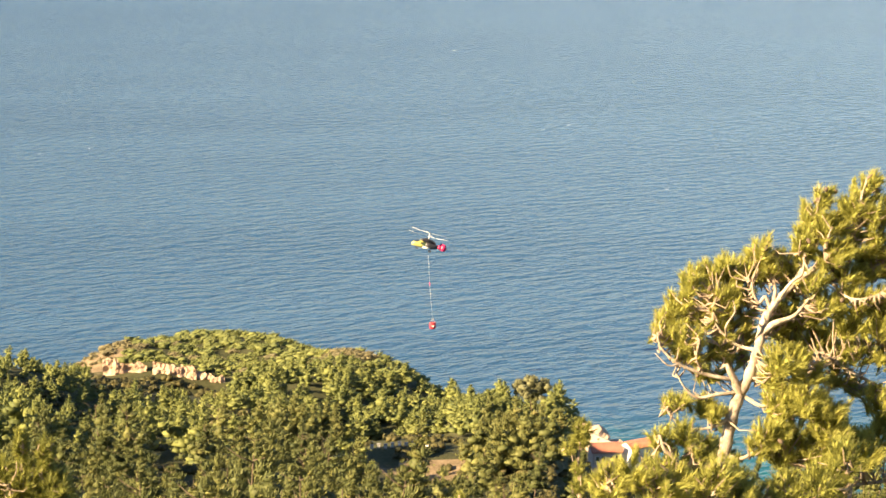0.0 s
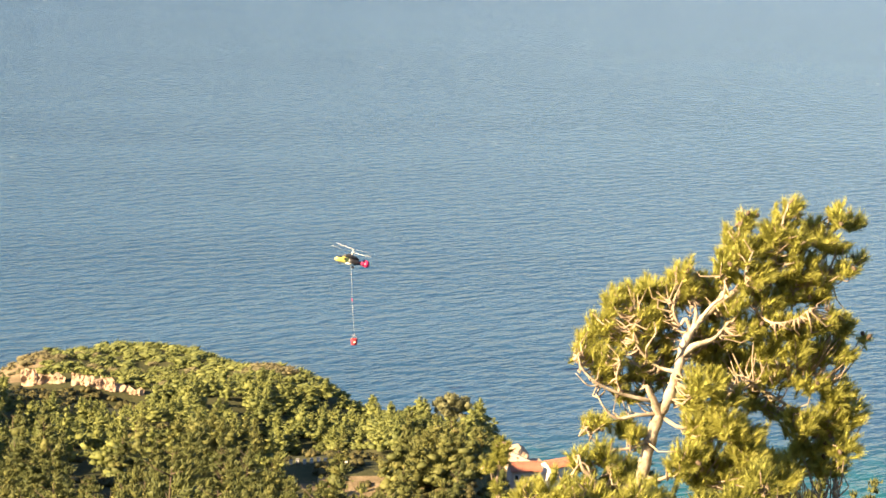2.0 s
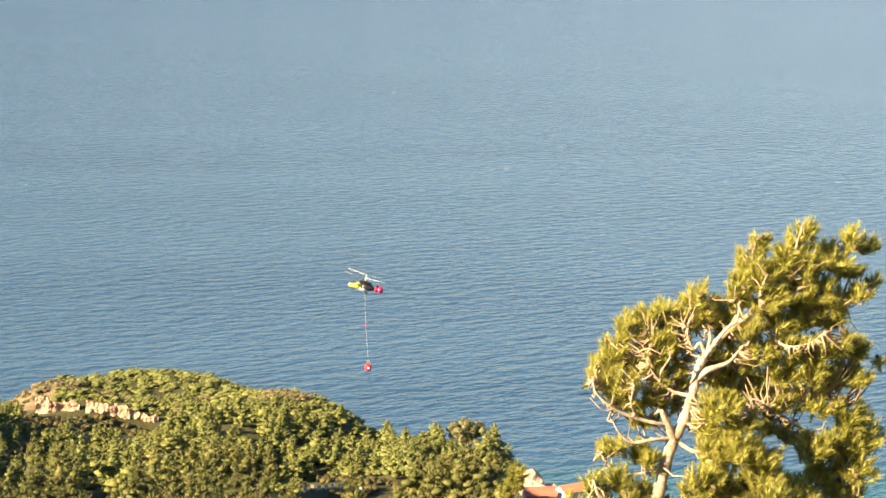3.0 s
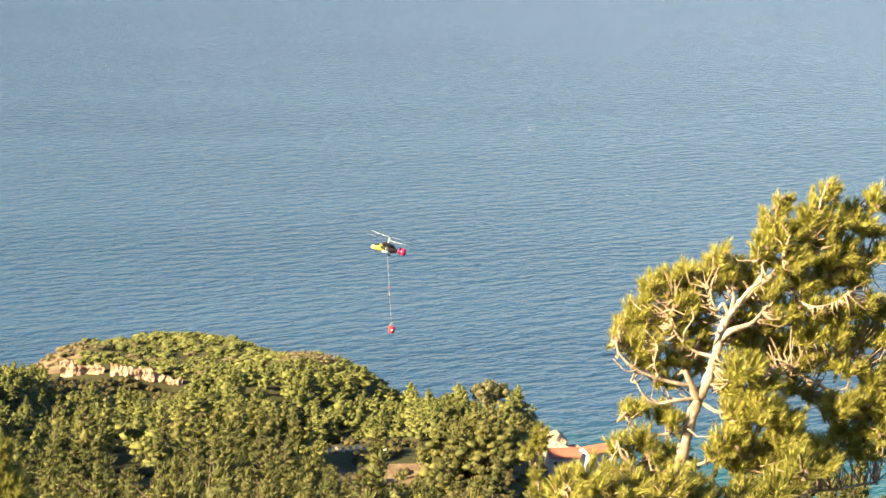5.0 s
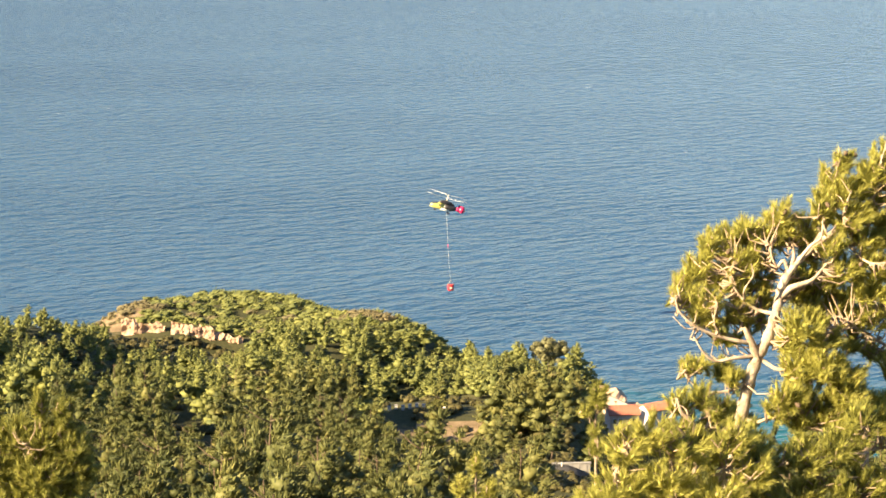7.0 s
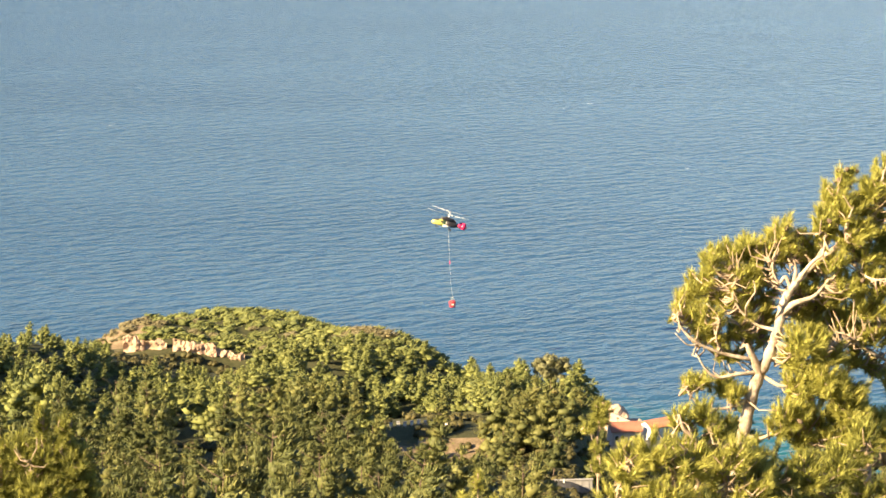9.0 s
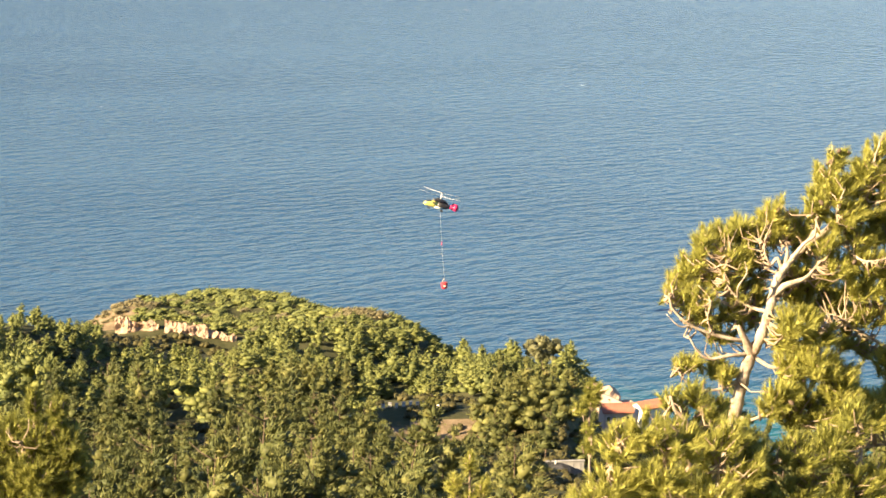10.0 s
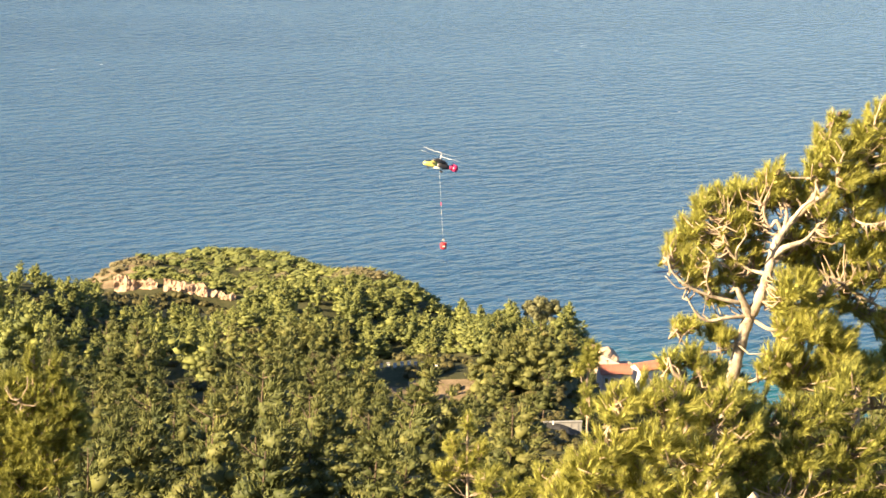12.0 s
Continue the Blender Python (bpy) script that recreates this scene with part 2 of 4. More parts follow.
def spindles(rng, centres, axes, reach, radius):
    """The packed inner needles of a shoot: a slim five-sided spindle. Returns triangles."""
    n = len(centres)
    e1 = unit(np.cross(axes, rng.normal(0, 1, (n, 3))))
    e2 = np.cross(axes, e1)
    k = rng.uniform(0.75, 1.25, (n, 1))
    tip, base, mid = centres + axes * reach * 0.12 * k, centres - axes * reach * 1.0 * k, centres - axes * reach * 0.25 * k
    rim = [mid + (e1 * math.cos(1.2566 * i) + e2 * math.sin(1.2566 * i)) * radius * rng.uniform(0.7, 1.3, (n, 1)) for i in range(5)]
    tris = []
    for i in range(5):
        tris += [np.stack([rim[i], rim[(i + 1) % 5], tip], 1), np.stack([rim[(i + 1) % 5], rim[i], base], 1)]
    return np.concatenate(tris)


def scales(rng, centres, outs, size):
    """Flat sprays of needles lying on a clump's surface, each facing about outwards. Returns triangles."""
    n = len(centres)
    nor = unit(outs + rng.normal(0, 0.30, (n, 3)))
    u = unit(np.cross(nor, rng.normal(0, 1, (n, 3))))
    v = np.cross(nor, u)
    r = size * rng.uniform(0.6, 1.3, (n, 1))
    return np.stack([centres - u * r * 0.5 - v * r * 0.35, centres + u * r * 0.5 - v * r * 0.3, centres + v * r * 0.75 + nor * r * 0.25], 1)


# ---- the land ----
def smooth01(v):
    v = np.clip(v, 0, 1)
    return v * v * (3 - 2 * v)


def coast(a):
    """How far out the shore lies, by the direction a = x / y."""
    return (555 + 90 * np.exp(-((a + 0.095) / 0.065) ** 2) + 36 * np.exp(-((a - 0.09) / 0.03) ** 2)
            - 30 * np.exp(-((a - 0.052) / 0.016) ** 2) - 70 * smooth01((a - 0.11) / 0.08) - 60 * smooth01((-a - 0.168) / 0.06))


def land(x, y):
    """Height of the hillside over the sea."""
    x, y = np.asarray(x, float), np.asarray(y, float)
    a = x / np.maximum(y, 60)
    base = np.where(y > 0, 169.4 * np.exp(-np.maximum(y, 0) / 380), 169.4 - 0.32 * np.minimum(y, 0))
    base = base + 16.5 * np.exp(-((x + 97) / 30) ** 2 - ((y - 412) / 62) ** 2)
    base = base + 8.3 * np.exp(-((x + 58) / 50) ** 2 - ((y - 525) / 55) ** 2)
    base = base + 5.6 * np.exp(-((x + 82) / 17) ** 2 - ((y - 515) / 40) ** 2)
    base = base + 6.6 * np.exp(-((x + 12) / 24) ** 2 - ((y - 482) / 40) ** 2)
    base = base - 5.5 * np.exp(-((x + 51) / 10) ** 2 - ((y - 464) / 10) ** 2)
    base = base - 19 * smooth01((a - 0.060) / 0.028) * np.exp(-((y - 410) / 95) ** 2)
    base = base - 3 * np.exp(-((x + 75) / 12) ** 2 - ((y - 470) / 30) ** 2)
    base = base + (2.4 * np.sin(x / 15 + 1.3) * np.sin(y / 19 + 0.4) + 1.5 * np.sin(x / 7.5 + y / 31) * np.sin(y / 11 + 2.0)) * smooth01((y - 90) / 60)
    base = base + 5.0 * np.exp(-((x + 36) / 13) ** 2 - ((y - 388) / 26) ** 2) - 6.0 * np.exp(-((x + 9) / 13) ** 2 - ((y - 397) / 17) ** 2)
    base = base + 3.0 * np.exp(-((x - 18) / 14) ** 2 - ((y - 441) / 25) ** 2)
    base = base - 25 * np.exp(-((x - 36) / 25) ** 2 - ((y - 512) / 36) ** 2)
    shelf = 130 + 100 * smooth01((a - 0.062) / 0.04)
    s = (y - (coast(a) - shelf)) / shelf
    fall = np.where(s > 0, 1 - np.clip(s, 0, 1.6) ** 2, 1.0)
    return np.where(s < 1, base * fall, np.maximum(base * fall, -14))


def ground_sheet():
    xs, ys = np.arange(-420, 421, 5.0), np.arange(-160, 761, 4.0)
    gx, gy = np.meshgrid(xs, ys)
    gz = land(gx, gy)
    v = np.stack([gx, gy, gz], -1).reshape(-1, 3)
    w = len(xs)
    f = [(j * w + i, j * w + i + 1, (j + 1) * w + i + 1, (j + 1) * w + i) for j in range(len(ys) - 1) for i in range(w - 1)]
    me = mesh_from("ground", v, f, [M_GROUND, M_EARTH], True)
    # a terrace of bare earth below the clearing, and the open slope at the headland's end
    for pl in me.polygons:
        x, y = pl.center[:2]
        if ((x - 5) / 13) ** 2 + ((y - 349) / 7) ** 2 < 1 or (x < -0.142 * y and 478 < y < 560):
            pl.material_index = 1
    tagged(new("ground", me), "dry brown hillside soil sloping down to the sea", "ground", kind="structure")


ground_sheet()
sea_bm = bmesh.new()
bmesh.ops.create_grid(sea_bm, x_segments=24, y_segments=24, size=9000)
sea_me = bpy.data.meshes.new("water")
sea_bm.to_mesh(sea_me)
sea_bm.free()
sea_me.materials.append(M_SEA)
tagged(new("water", sea_me), "blue open sea ruffled by wind, green shallows by the shore", "sea", kind="structure")

# added opaque wall far out, painted as haze; its colour also tints wave glints
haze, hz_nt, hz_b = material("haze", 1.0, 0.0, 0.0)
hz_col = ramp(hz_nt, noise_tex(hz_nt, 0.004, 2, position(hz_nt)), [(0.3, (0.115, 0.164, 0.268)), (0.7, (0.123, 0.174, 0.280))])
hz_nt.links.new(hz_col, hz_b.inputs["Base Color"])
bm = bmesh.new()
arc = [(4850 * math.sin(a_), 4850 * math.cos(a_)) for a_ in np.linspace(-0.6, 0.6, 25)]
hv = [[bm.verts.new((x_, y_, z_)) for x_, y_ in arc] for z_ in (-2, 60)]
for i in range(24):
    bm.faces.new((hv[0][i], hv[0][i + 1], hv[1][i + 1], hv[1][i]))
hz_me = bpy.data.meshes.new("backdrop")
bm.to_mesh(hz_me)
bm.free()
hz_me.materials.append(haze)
tagged(new("backdrop", hz_me), "pale blue painted wall standing in for haze over the distant sea", "haze", kind="structure")


# ---- trees of the hillside ----
def tufts(rng, centres, axes, radii, flat, blades, length, width):
    """Cushions of needles: a dense rough inside, all hidden under fine blades that lean along the bough's axis. Returns triangles."""
    v, f = ICO[1]
    n = len(centres)
    q = v[None] * (1 + rng.normal(0, 0.3, (n, len(v), 1))) * flat * radii[:, None, None] * 0.74
    body = (centres[:, None] + q)[:, f].reshape(-1, 3, 3)
    k = np.repeat(np.arange(n), blades)
    d = unit(rng.normal(0, 1, (len(k), 3)) + [0, 0, 0.25])
    knob = 1 + 0.3 * np.sin(d[:, :1] * 6 + k[:, None] * 1.7) * np.sin(d[:, 1:2] * 5 + k[:, None] * 2.3)
    p = centres[k] + d * flat * radii[k][:, None] * knob * rng.uniform(0.55, 1.0, (len(k), 1))
    out = unit(d / flat)
    dirn = unit(axes[k] + out * 0.45 + rng.normal(0, 0.25, (len(k), 3)))
    side = unit(np.cross(dirn, out) + rng.normal(0, 0.45, (len(k), 3))) * width * rng.uniform(0.6, 1.4, (len(k), 1))
    ln = length * rng.uniform(0.5, 1.35, (len(k), 1))
    fan = np.stack([p - side * 0.5, p + side * 0.5, p + dirn * ln], 1)
    return np.concatenate([body, fan])


def crown_tris(rng, height, radius, tiers, size, blades, blade, pointed=0.5, gap=0.15, sweep=0.3):
    """A pine's crown: whorls of boughs round the trunk with open gaps between, each bough ending in upswept masses of needles."""
    cc, axes, big = [], [], []
    for k in range(tiers):
        t = (k + rng.uniform(0.0, 0.6)) / tiers
        reach = radius * ((1 - t) ** (0.5 + 0.5 * pointed) * rng.uniform(0.75, 1.2) + 0.04)
        count = max(2, int(2 * math.pi * reach / (size * 2.9)))
        turn = rng.uniform(0, 6.283)
        for i in range(count):
            if rng.random() < gap:
                continue
            a = turn + 6.283 * i / count + rng.normal(0, 0.2)
            r = reach * rng.uniform(0.55, 1.15)
            cc.append((math.cos(a) * r + sweep * t * radius, math.sin(a) * r, height * (0.16 + 0.76 * t) + 0.2 * r + rng.normal(0, 0.15)))
            axes.append((math.cos(a) * 0.55 + sweep + rng.normal(0, 0.15), math.sin(a) * 0.55 + rng.normal(0, 0.15), 0.75))
            big.append(size * rng.uniform(0.65, 1.3) * (1.12 - 0.5 * t))
    for z in (0.9, 0.98):
        cc.append((sweep * radius, 0, height * z))
        axes.append((0.1, 0, 1))
        big.append(size * 0.5)
    # opaque core added inside the crown to block sun and deepen its shade
    ct = np.array([0.05, 0.22, 0.4, 0.58, 0.74])
    heart = np.stack([sweep * ct * radius, ct * 0, height * (0.20 + 0.76 * ct)], 1)
    up = np.tile([0.2, 0.0, 0.97], (len(ct), 1))
    core = tufts(rng, heart, up, radius * (1 - ct) ** (0.5 + 0.5 * pointed) * 0.78, np.array([1, 1, 0.85]), int(blades * 1.9), blade * 1.1, blade * 0.4)
    return np.concatenate([core, tufts(rng, np.array(cc), unit(np.array(axes)), np.array(big), np.array([1.25, 1.25, 0.66]), blades, blade, blade * 0.34)])


def dome_tris(rng, radius, height, count, size, blades, sweep):
    """Low wind-clipped growth: a dome of needle masses all combed the same way."""
    d = unit(rng.normal(0, 1, (count, 3)) + [0, 0, 0.3])
    d[:, 2] = np.abs(d[:, 2])
    cc = d * [radius, radius, height] * rng.uniform(0.35, 0.8, (count, 1))
    axes = unit(d * 0.25 + [sweep, 0.1, 0.42] + rng.normal(0, 0.14, (count, 3)))
    return tufts(rng, cc, axes, size * rng.uniform(0.6, 1.3, count), np.array([1.6, 1.2, 0.7]), blades, size * 1.1, size * 0.34)


def trunk_mesh(rng, height, r):
    bm = bmesh.new()
    bend = rng.normal(0, 0.12, 2)
    path = [(bend[0] * z * z / height * 0.3, bend[1] * z * z / height * 0.3, z) for z in np.linspace(-0.8, height * 0.82, 6)]
    tube(bm, path, [r * (1.15 - 0.95 * i / 5) for i in range(6)], 6)
    for i in range(7):
        z = height * rng.uniform(0.35, 0.8)
        a, ln = rng.uniform(0, 6.283), height * rng.uniform(0.08, 0.15)
        o = Vector((bend[0] * z * z / height * 0.3, bend[1] * z * z / height * 0.3, z))
        d = Vector((math.cos(a), math.sin(a), 0.35))
        tube(bm, [o, o + d * ln * 0.5, o + d * ln + Vector((0, 0, 0.2))], [r * 0.35, r * 0.22, r * 0.08], 4)
    me = bpy.data.meshes.new("trunk")
    bm.to_mesh(me)
    bm.free()
    me.materials.append(M_BARK_DARK)
    return me


def clear_of(x, y):
    """False where no forest tree stands: the clearing, the road, the house's plot and the cliff."""
    if (x + 6) ** 2 / 14 ** 2 + (y - 371) ** 2 / 19 ** 2 < 1:
        return False
    if -0.032 < x / y < 0.022 and 318 < y < 372:
        return False
    if 40 < x < 66 and 470 < y < 600:
        return False
    if 0.05 < x / y < 0.12 and y > 492:
        return False
    if 0.074 < x / y < 0.118 and 120 < y < 530:
        return False
    if 0.038 < x / y < 0.080 and 100 < y < 300 or -1 < x < 24 and 268 < y < 300:
        return False
    if 6 < x < 44 and y > 474:
        return False
    if -0.164 < x / y < -0.136 and 422 < y < 482 or -0.136 < x / y < -0.098 and 444 < y < 478:
        return False
    return True


def held_low(x, y):
    """Trees below the clearing and along the first ridge stay lower."""
    if -0.036 < x / y < 0.026 and 270 < y < 335:
        return 0.5
    if -0.14 < x / y < -0.092 and 412 < y < 446:
        return 0.5
    return 0.66 if x < -0.16 * y and y > 370 else 1.0


def stand(x, y):
    """How well the wood grows at a place: hollows below zero, tall stands above."""
    return noise.noise(Vector((x / 13, y / 20, 3.3)))


rng = np.random.default_rng(7)
spots = []
y = 104.0
while y < 655:
    step = 7.0 if y < 270 else 6.6 if y < 375 else 4.6 if y < 460 else 3.9
    x = -0.29 * y
    while x < 0.29 * y:
        px, py = x + rng.uniform(-0.42, 0.42) * step, y + rng.uniform(-0.45, 0.45) * step
        if clear_of(px, py) and float(land(px, py)) > 4.5 and rng.random() < (0.75 if 375 < py < 460 and px > -0.15 * py else 0.95) and (py > 400 or stand(px, py) > -0.06 or px < -0.15 * py and py > 330):
            spots.append((px, py))
        x += step
    y += step * 0.95
near = [s for s in spots if s[1] < 330 and abs(s[0]) < 0.235 * s[1]]
near = sorted(near, key=lambda s: s[1])[:290]
chosen = set(near)
far = [s for s in spots if s not in chosen]

# a few tall pines shade the clearing
for k in range(8):
    far.append((-30 + 1.9 * k, 352 + 4 * math.sin(k * 2.3)))
# and a group of them stands past it, over the road bend
for k in range(10):
    far.append((8.5 + 1.5 * k, 346 + 6 * math.sin(k * 2.1)))
TALL = set(far[-18:])

proto = []
for i in range(7):
    hgt, rad = 7.0 + 0.55 * i, 2.0 + 0.2 * (i % 4)
    th = thing("pine_tree", Matrix.Translation((0, 0, 0)), "green pine with clumped needles standing in the hillside wood", "tree", "pines of the hillside wood")
    part_of("trunk", trunk_mesh(rng, hgt, 0.13), th)
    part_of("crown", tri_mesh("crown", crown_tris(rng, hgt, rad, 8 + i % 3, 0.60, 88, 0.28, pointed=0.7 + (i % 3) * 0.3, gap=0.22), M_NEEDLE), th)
    proto.append(th)
for i, (px, py) in enumerate(near):
    m = pose(px, py, float(land(px, py)), rng.normal(0, 3), rng.normal(3, 3), rng.normal(0, 35))
    m = m @ Matrix.Scale(float(rng.uniform(0.8, 1.35) + 0.5 * max(stand(px, py), -0.1)) * held_low(px, py), 4)
    if i < len(proto):
        proto[i].matrix_world = m
        continue
    src = proto[int(rng.integers(len(proto)))]
    ob = copy_thing(src, m)
    ob.matrix_world = m

# the wood further off: all its crowns in one sheet of foliage, its trunks in another
shapes = [crown_tris(rng, 6.2 + 0.5 * (i % 4), 1.9 + 0.2 * (i % 3), 5, 0.80, 23, 0.49, pointed=0.1 + (i % 2) * 0.4) for i in range(9)]
shapes_mid = [crown_tris(rng, 6.4 + 0.5 * (i % 4), 1.8 + 0.2 * (i % 3), 7, 0.66, 54, 0.34, pointed=0.5 + (i % 3) * 0.3, gap=0.2) for i in range(7)]
shapes_low = [dome_tris(rng, 2.3 + 0.3 * (i % 3), 2.2 + 0.25 * (i % 2), 13, 0.72, 16, 0.85) for i in range(7)]
brown_t = []
mid_t, far_t = [], []
for px, py in far:
    s, a = (rng.uniform(0.8, 1.25) + 0.8 * max(stand(px, py), -0.1) if py < 375 else rng.uniform(0.6, 1.1)), rng.normal(0, 0.7)
    s *= held_low(px, py)
    if (px, py) in TALL:
        s = 1.5
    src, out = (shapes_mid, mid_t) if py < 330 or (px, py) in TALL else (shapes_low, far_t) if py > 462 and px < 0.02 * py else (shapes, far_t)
    wide = rng.uniform(0.95, 1.25, 2)
    t = src[int(rng.integers(len(src)))] * (s * wide[0], s * wide[1], s * (1.0 if src is shapes_low else 0.85 if py > 390 else 1.05))
    if src is shapes_low:
        a *= 0.35
        # greyer maquis towards the bare end of the headland and above the rock
        if noise.noise(Vector((px / 9, py / 14, 8.1))) > (-0.25 if px < -0.148 * py else 0.22 if py < 500 else 0.36):
            out = brown_t
            t = t * (1, 1, 0.8)
    c_, s_ = math.cos(a), math.sin(a)
    t = t @ np.array([[c_, s_, 0], [-s_, c_, 0], [0, 0, 1]])
    out.append(t + [px, py, float(land(px, py)) - 0.3])
tagged(new("maquis_scrub", tri_mesh("maquis_scrub", np.concatenate(brown_t), M_MAQUIS)), "grey-brown maquis scrub above the rock faces", "scrub", kind="stuff")
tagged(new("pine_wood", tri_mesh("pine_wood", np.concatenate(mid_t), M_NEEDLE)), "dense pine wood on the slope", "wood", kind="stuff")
tagged(new("far_pine_wood", tri_mesh("far_pine_wood", np.concatenate(far_t), M_NEEDLE_FAR_LIT)), "pine wood covering the headland, sunlight put into its lighter needle colours", "wood", kind="stuff")
# low maquis in the gaps of the wood
bush = [np.concatenate([lumps(rng, c_, rng.uniform(0.35, 0.6, 4), np.array([1.2, 1.2, 0.8]), 1), scales(rng, np.repeat(c_, 22, 0) + d_ * 0.5, d_, 0.26)])
        for c_, d_ in [(rng.uniform(-0.6, 0.6, (4, 3)) * [1, 1, 0] + [0, 0, 0.35], unit(rng.normal(0, 1, (88, 3)) + [0, 0, 0.5])) for _ in range(6)]]
low = []
y = 130.0
while y < 480:
    x = -0.25 * y
    while x < 0.10 * y:
        px, py = x + rng.uniform(-1, 1), y + rng.uniform(-1, 1)
        hollow = 270 < py < 400 and stand(px, py) < -0.1
        open_land = not (-14 < px < 9 and 336 < py < 384 and rng.random() < 0.8) and not clear_of(px, py) and not (px > 6 and py > 470) and not (14 < px < 23 and 280 < py < 292) and not (-12 < px < 2 and 358 < py < 367) and not (-80 < px < -45 and py > 471)
        if (hollow and rng.random() < 0.45) or (open_land and rng.random() < 0.5):
            low.append(bush[int(rng.integers(6))] * rng.uniform(0.7, 1.5) + [px, py, float(land(px, py)) - 0.1])
        x += 2.2
    y += 2.2
tagged(new("maquis", tri_mesh("maquis", np.concatenate(low), M_SCRUB)), "low olive-brown maquis scrub in the gaps of the wood", "scrub", kind="stuff")


# ---- the windswept pine on the slope ----
def curve_points(pts, n=10):
    """Smooth path through points."""
    p = [Vector(q) for q in pts]
    p = [2 * p[0] - p[1]] + p + [2 * p[-1] - p[-2]]
    out = []
    for i in range(1, len(p) - 2):
        for k in range(n):
            t = k / n
            a, b, c, d = p[i - 1:i + 3]
            out.append(0.5 * (2 * b + (c - a) * t + (2 * a - 5 * b + 4 * c - d) * t * t + (3 * b - a - 3 * c + d) * t ** 3))
    return out + [p[-2]]


def sprays(rng, bm, limbs, lobes, per_area, tuft, count, sweep, bare=0.0):
    """Twigs from the nearest limb into every lobe (centre, radii), with a tuft of needles at each tip. Returns needle triangles."""
    knots = np.array([q for path in limbs for q in path])
    tips, axes = [], []
    for cx, cy, cz, rx, ry, rz in lobes:
        n = int(per_area * (rx * rz + 0.5 * ry * (rx + rz)))
        d = unit(rng.normal(0, 1, (n, 3)))
        p = np.array([cx, cy, cz]) + d * np.array([rx, ry, rz]) * rng.uniform(0.35, 1.0, (n, 1)) ** 0.6
        tips.append(p)
        axes.append(unit(d * 0.75 + np.array(sweep) * 0.8 + rng.normal(0, 0.18, d.shape)))
    tips, axes = np.concatenate(tips), np.concatenate(axes)
    for i in range(0, len(tips), 3):
        k = knots[np.argmin(((knots - tips[i]) ** 2).sum(1) + (knots[:, 2] > tips[i][2]) * 0.3)]
        mid = k * 0.45 + tips[i] * 0.55 + rng.normal(0, 0.05, 3) + [0, 0, -0.08]
        bow = k * 0.8 + tips[i] * 0.2 + rng.normal(0, 0.03, 3) + [0, 0, -0.06]
        tube(bm, [k, bow, mid, tips[i]], [0.017, 0.014, 0.010, 0.006], 4)
    keep = rng.random(len(tips)) >= bare
    return np.concatenate([spindles(rng, tips[keep], axes[keep], tuft, tuft * 0.12), brushes(rng, tips[keep], axes[keep], count, tuft, tuft * 0.72, tuft * 0.052)])


def pads(*rows):
    """Pads of needle tufts, each x, y, z, half width and half height, as lobes for sprays()."""
    return [(x, y, z, w * 1.15, 0.7 * (w + h) + 0.06, h * 1.12) for x, y, z, w, h in rows]


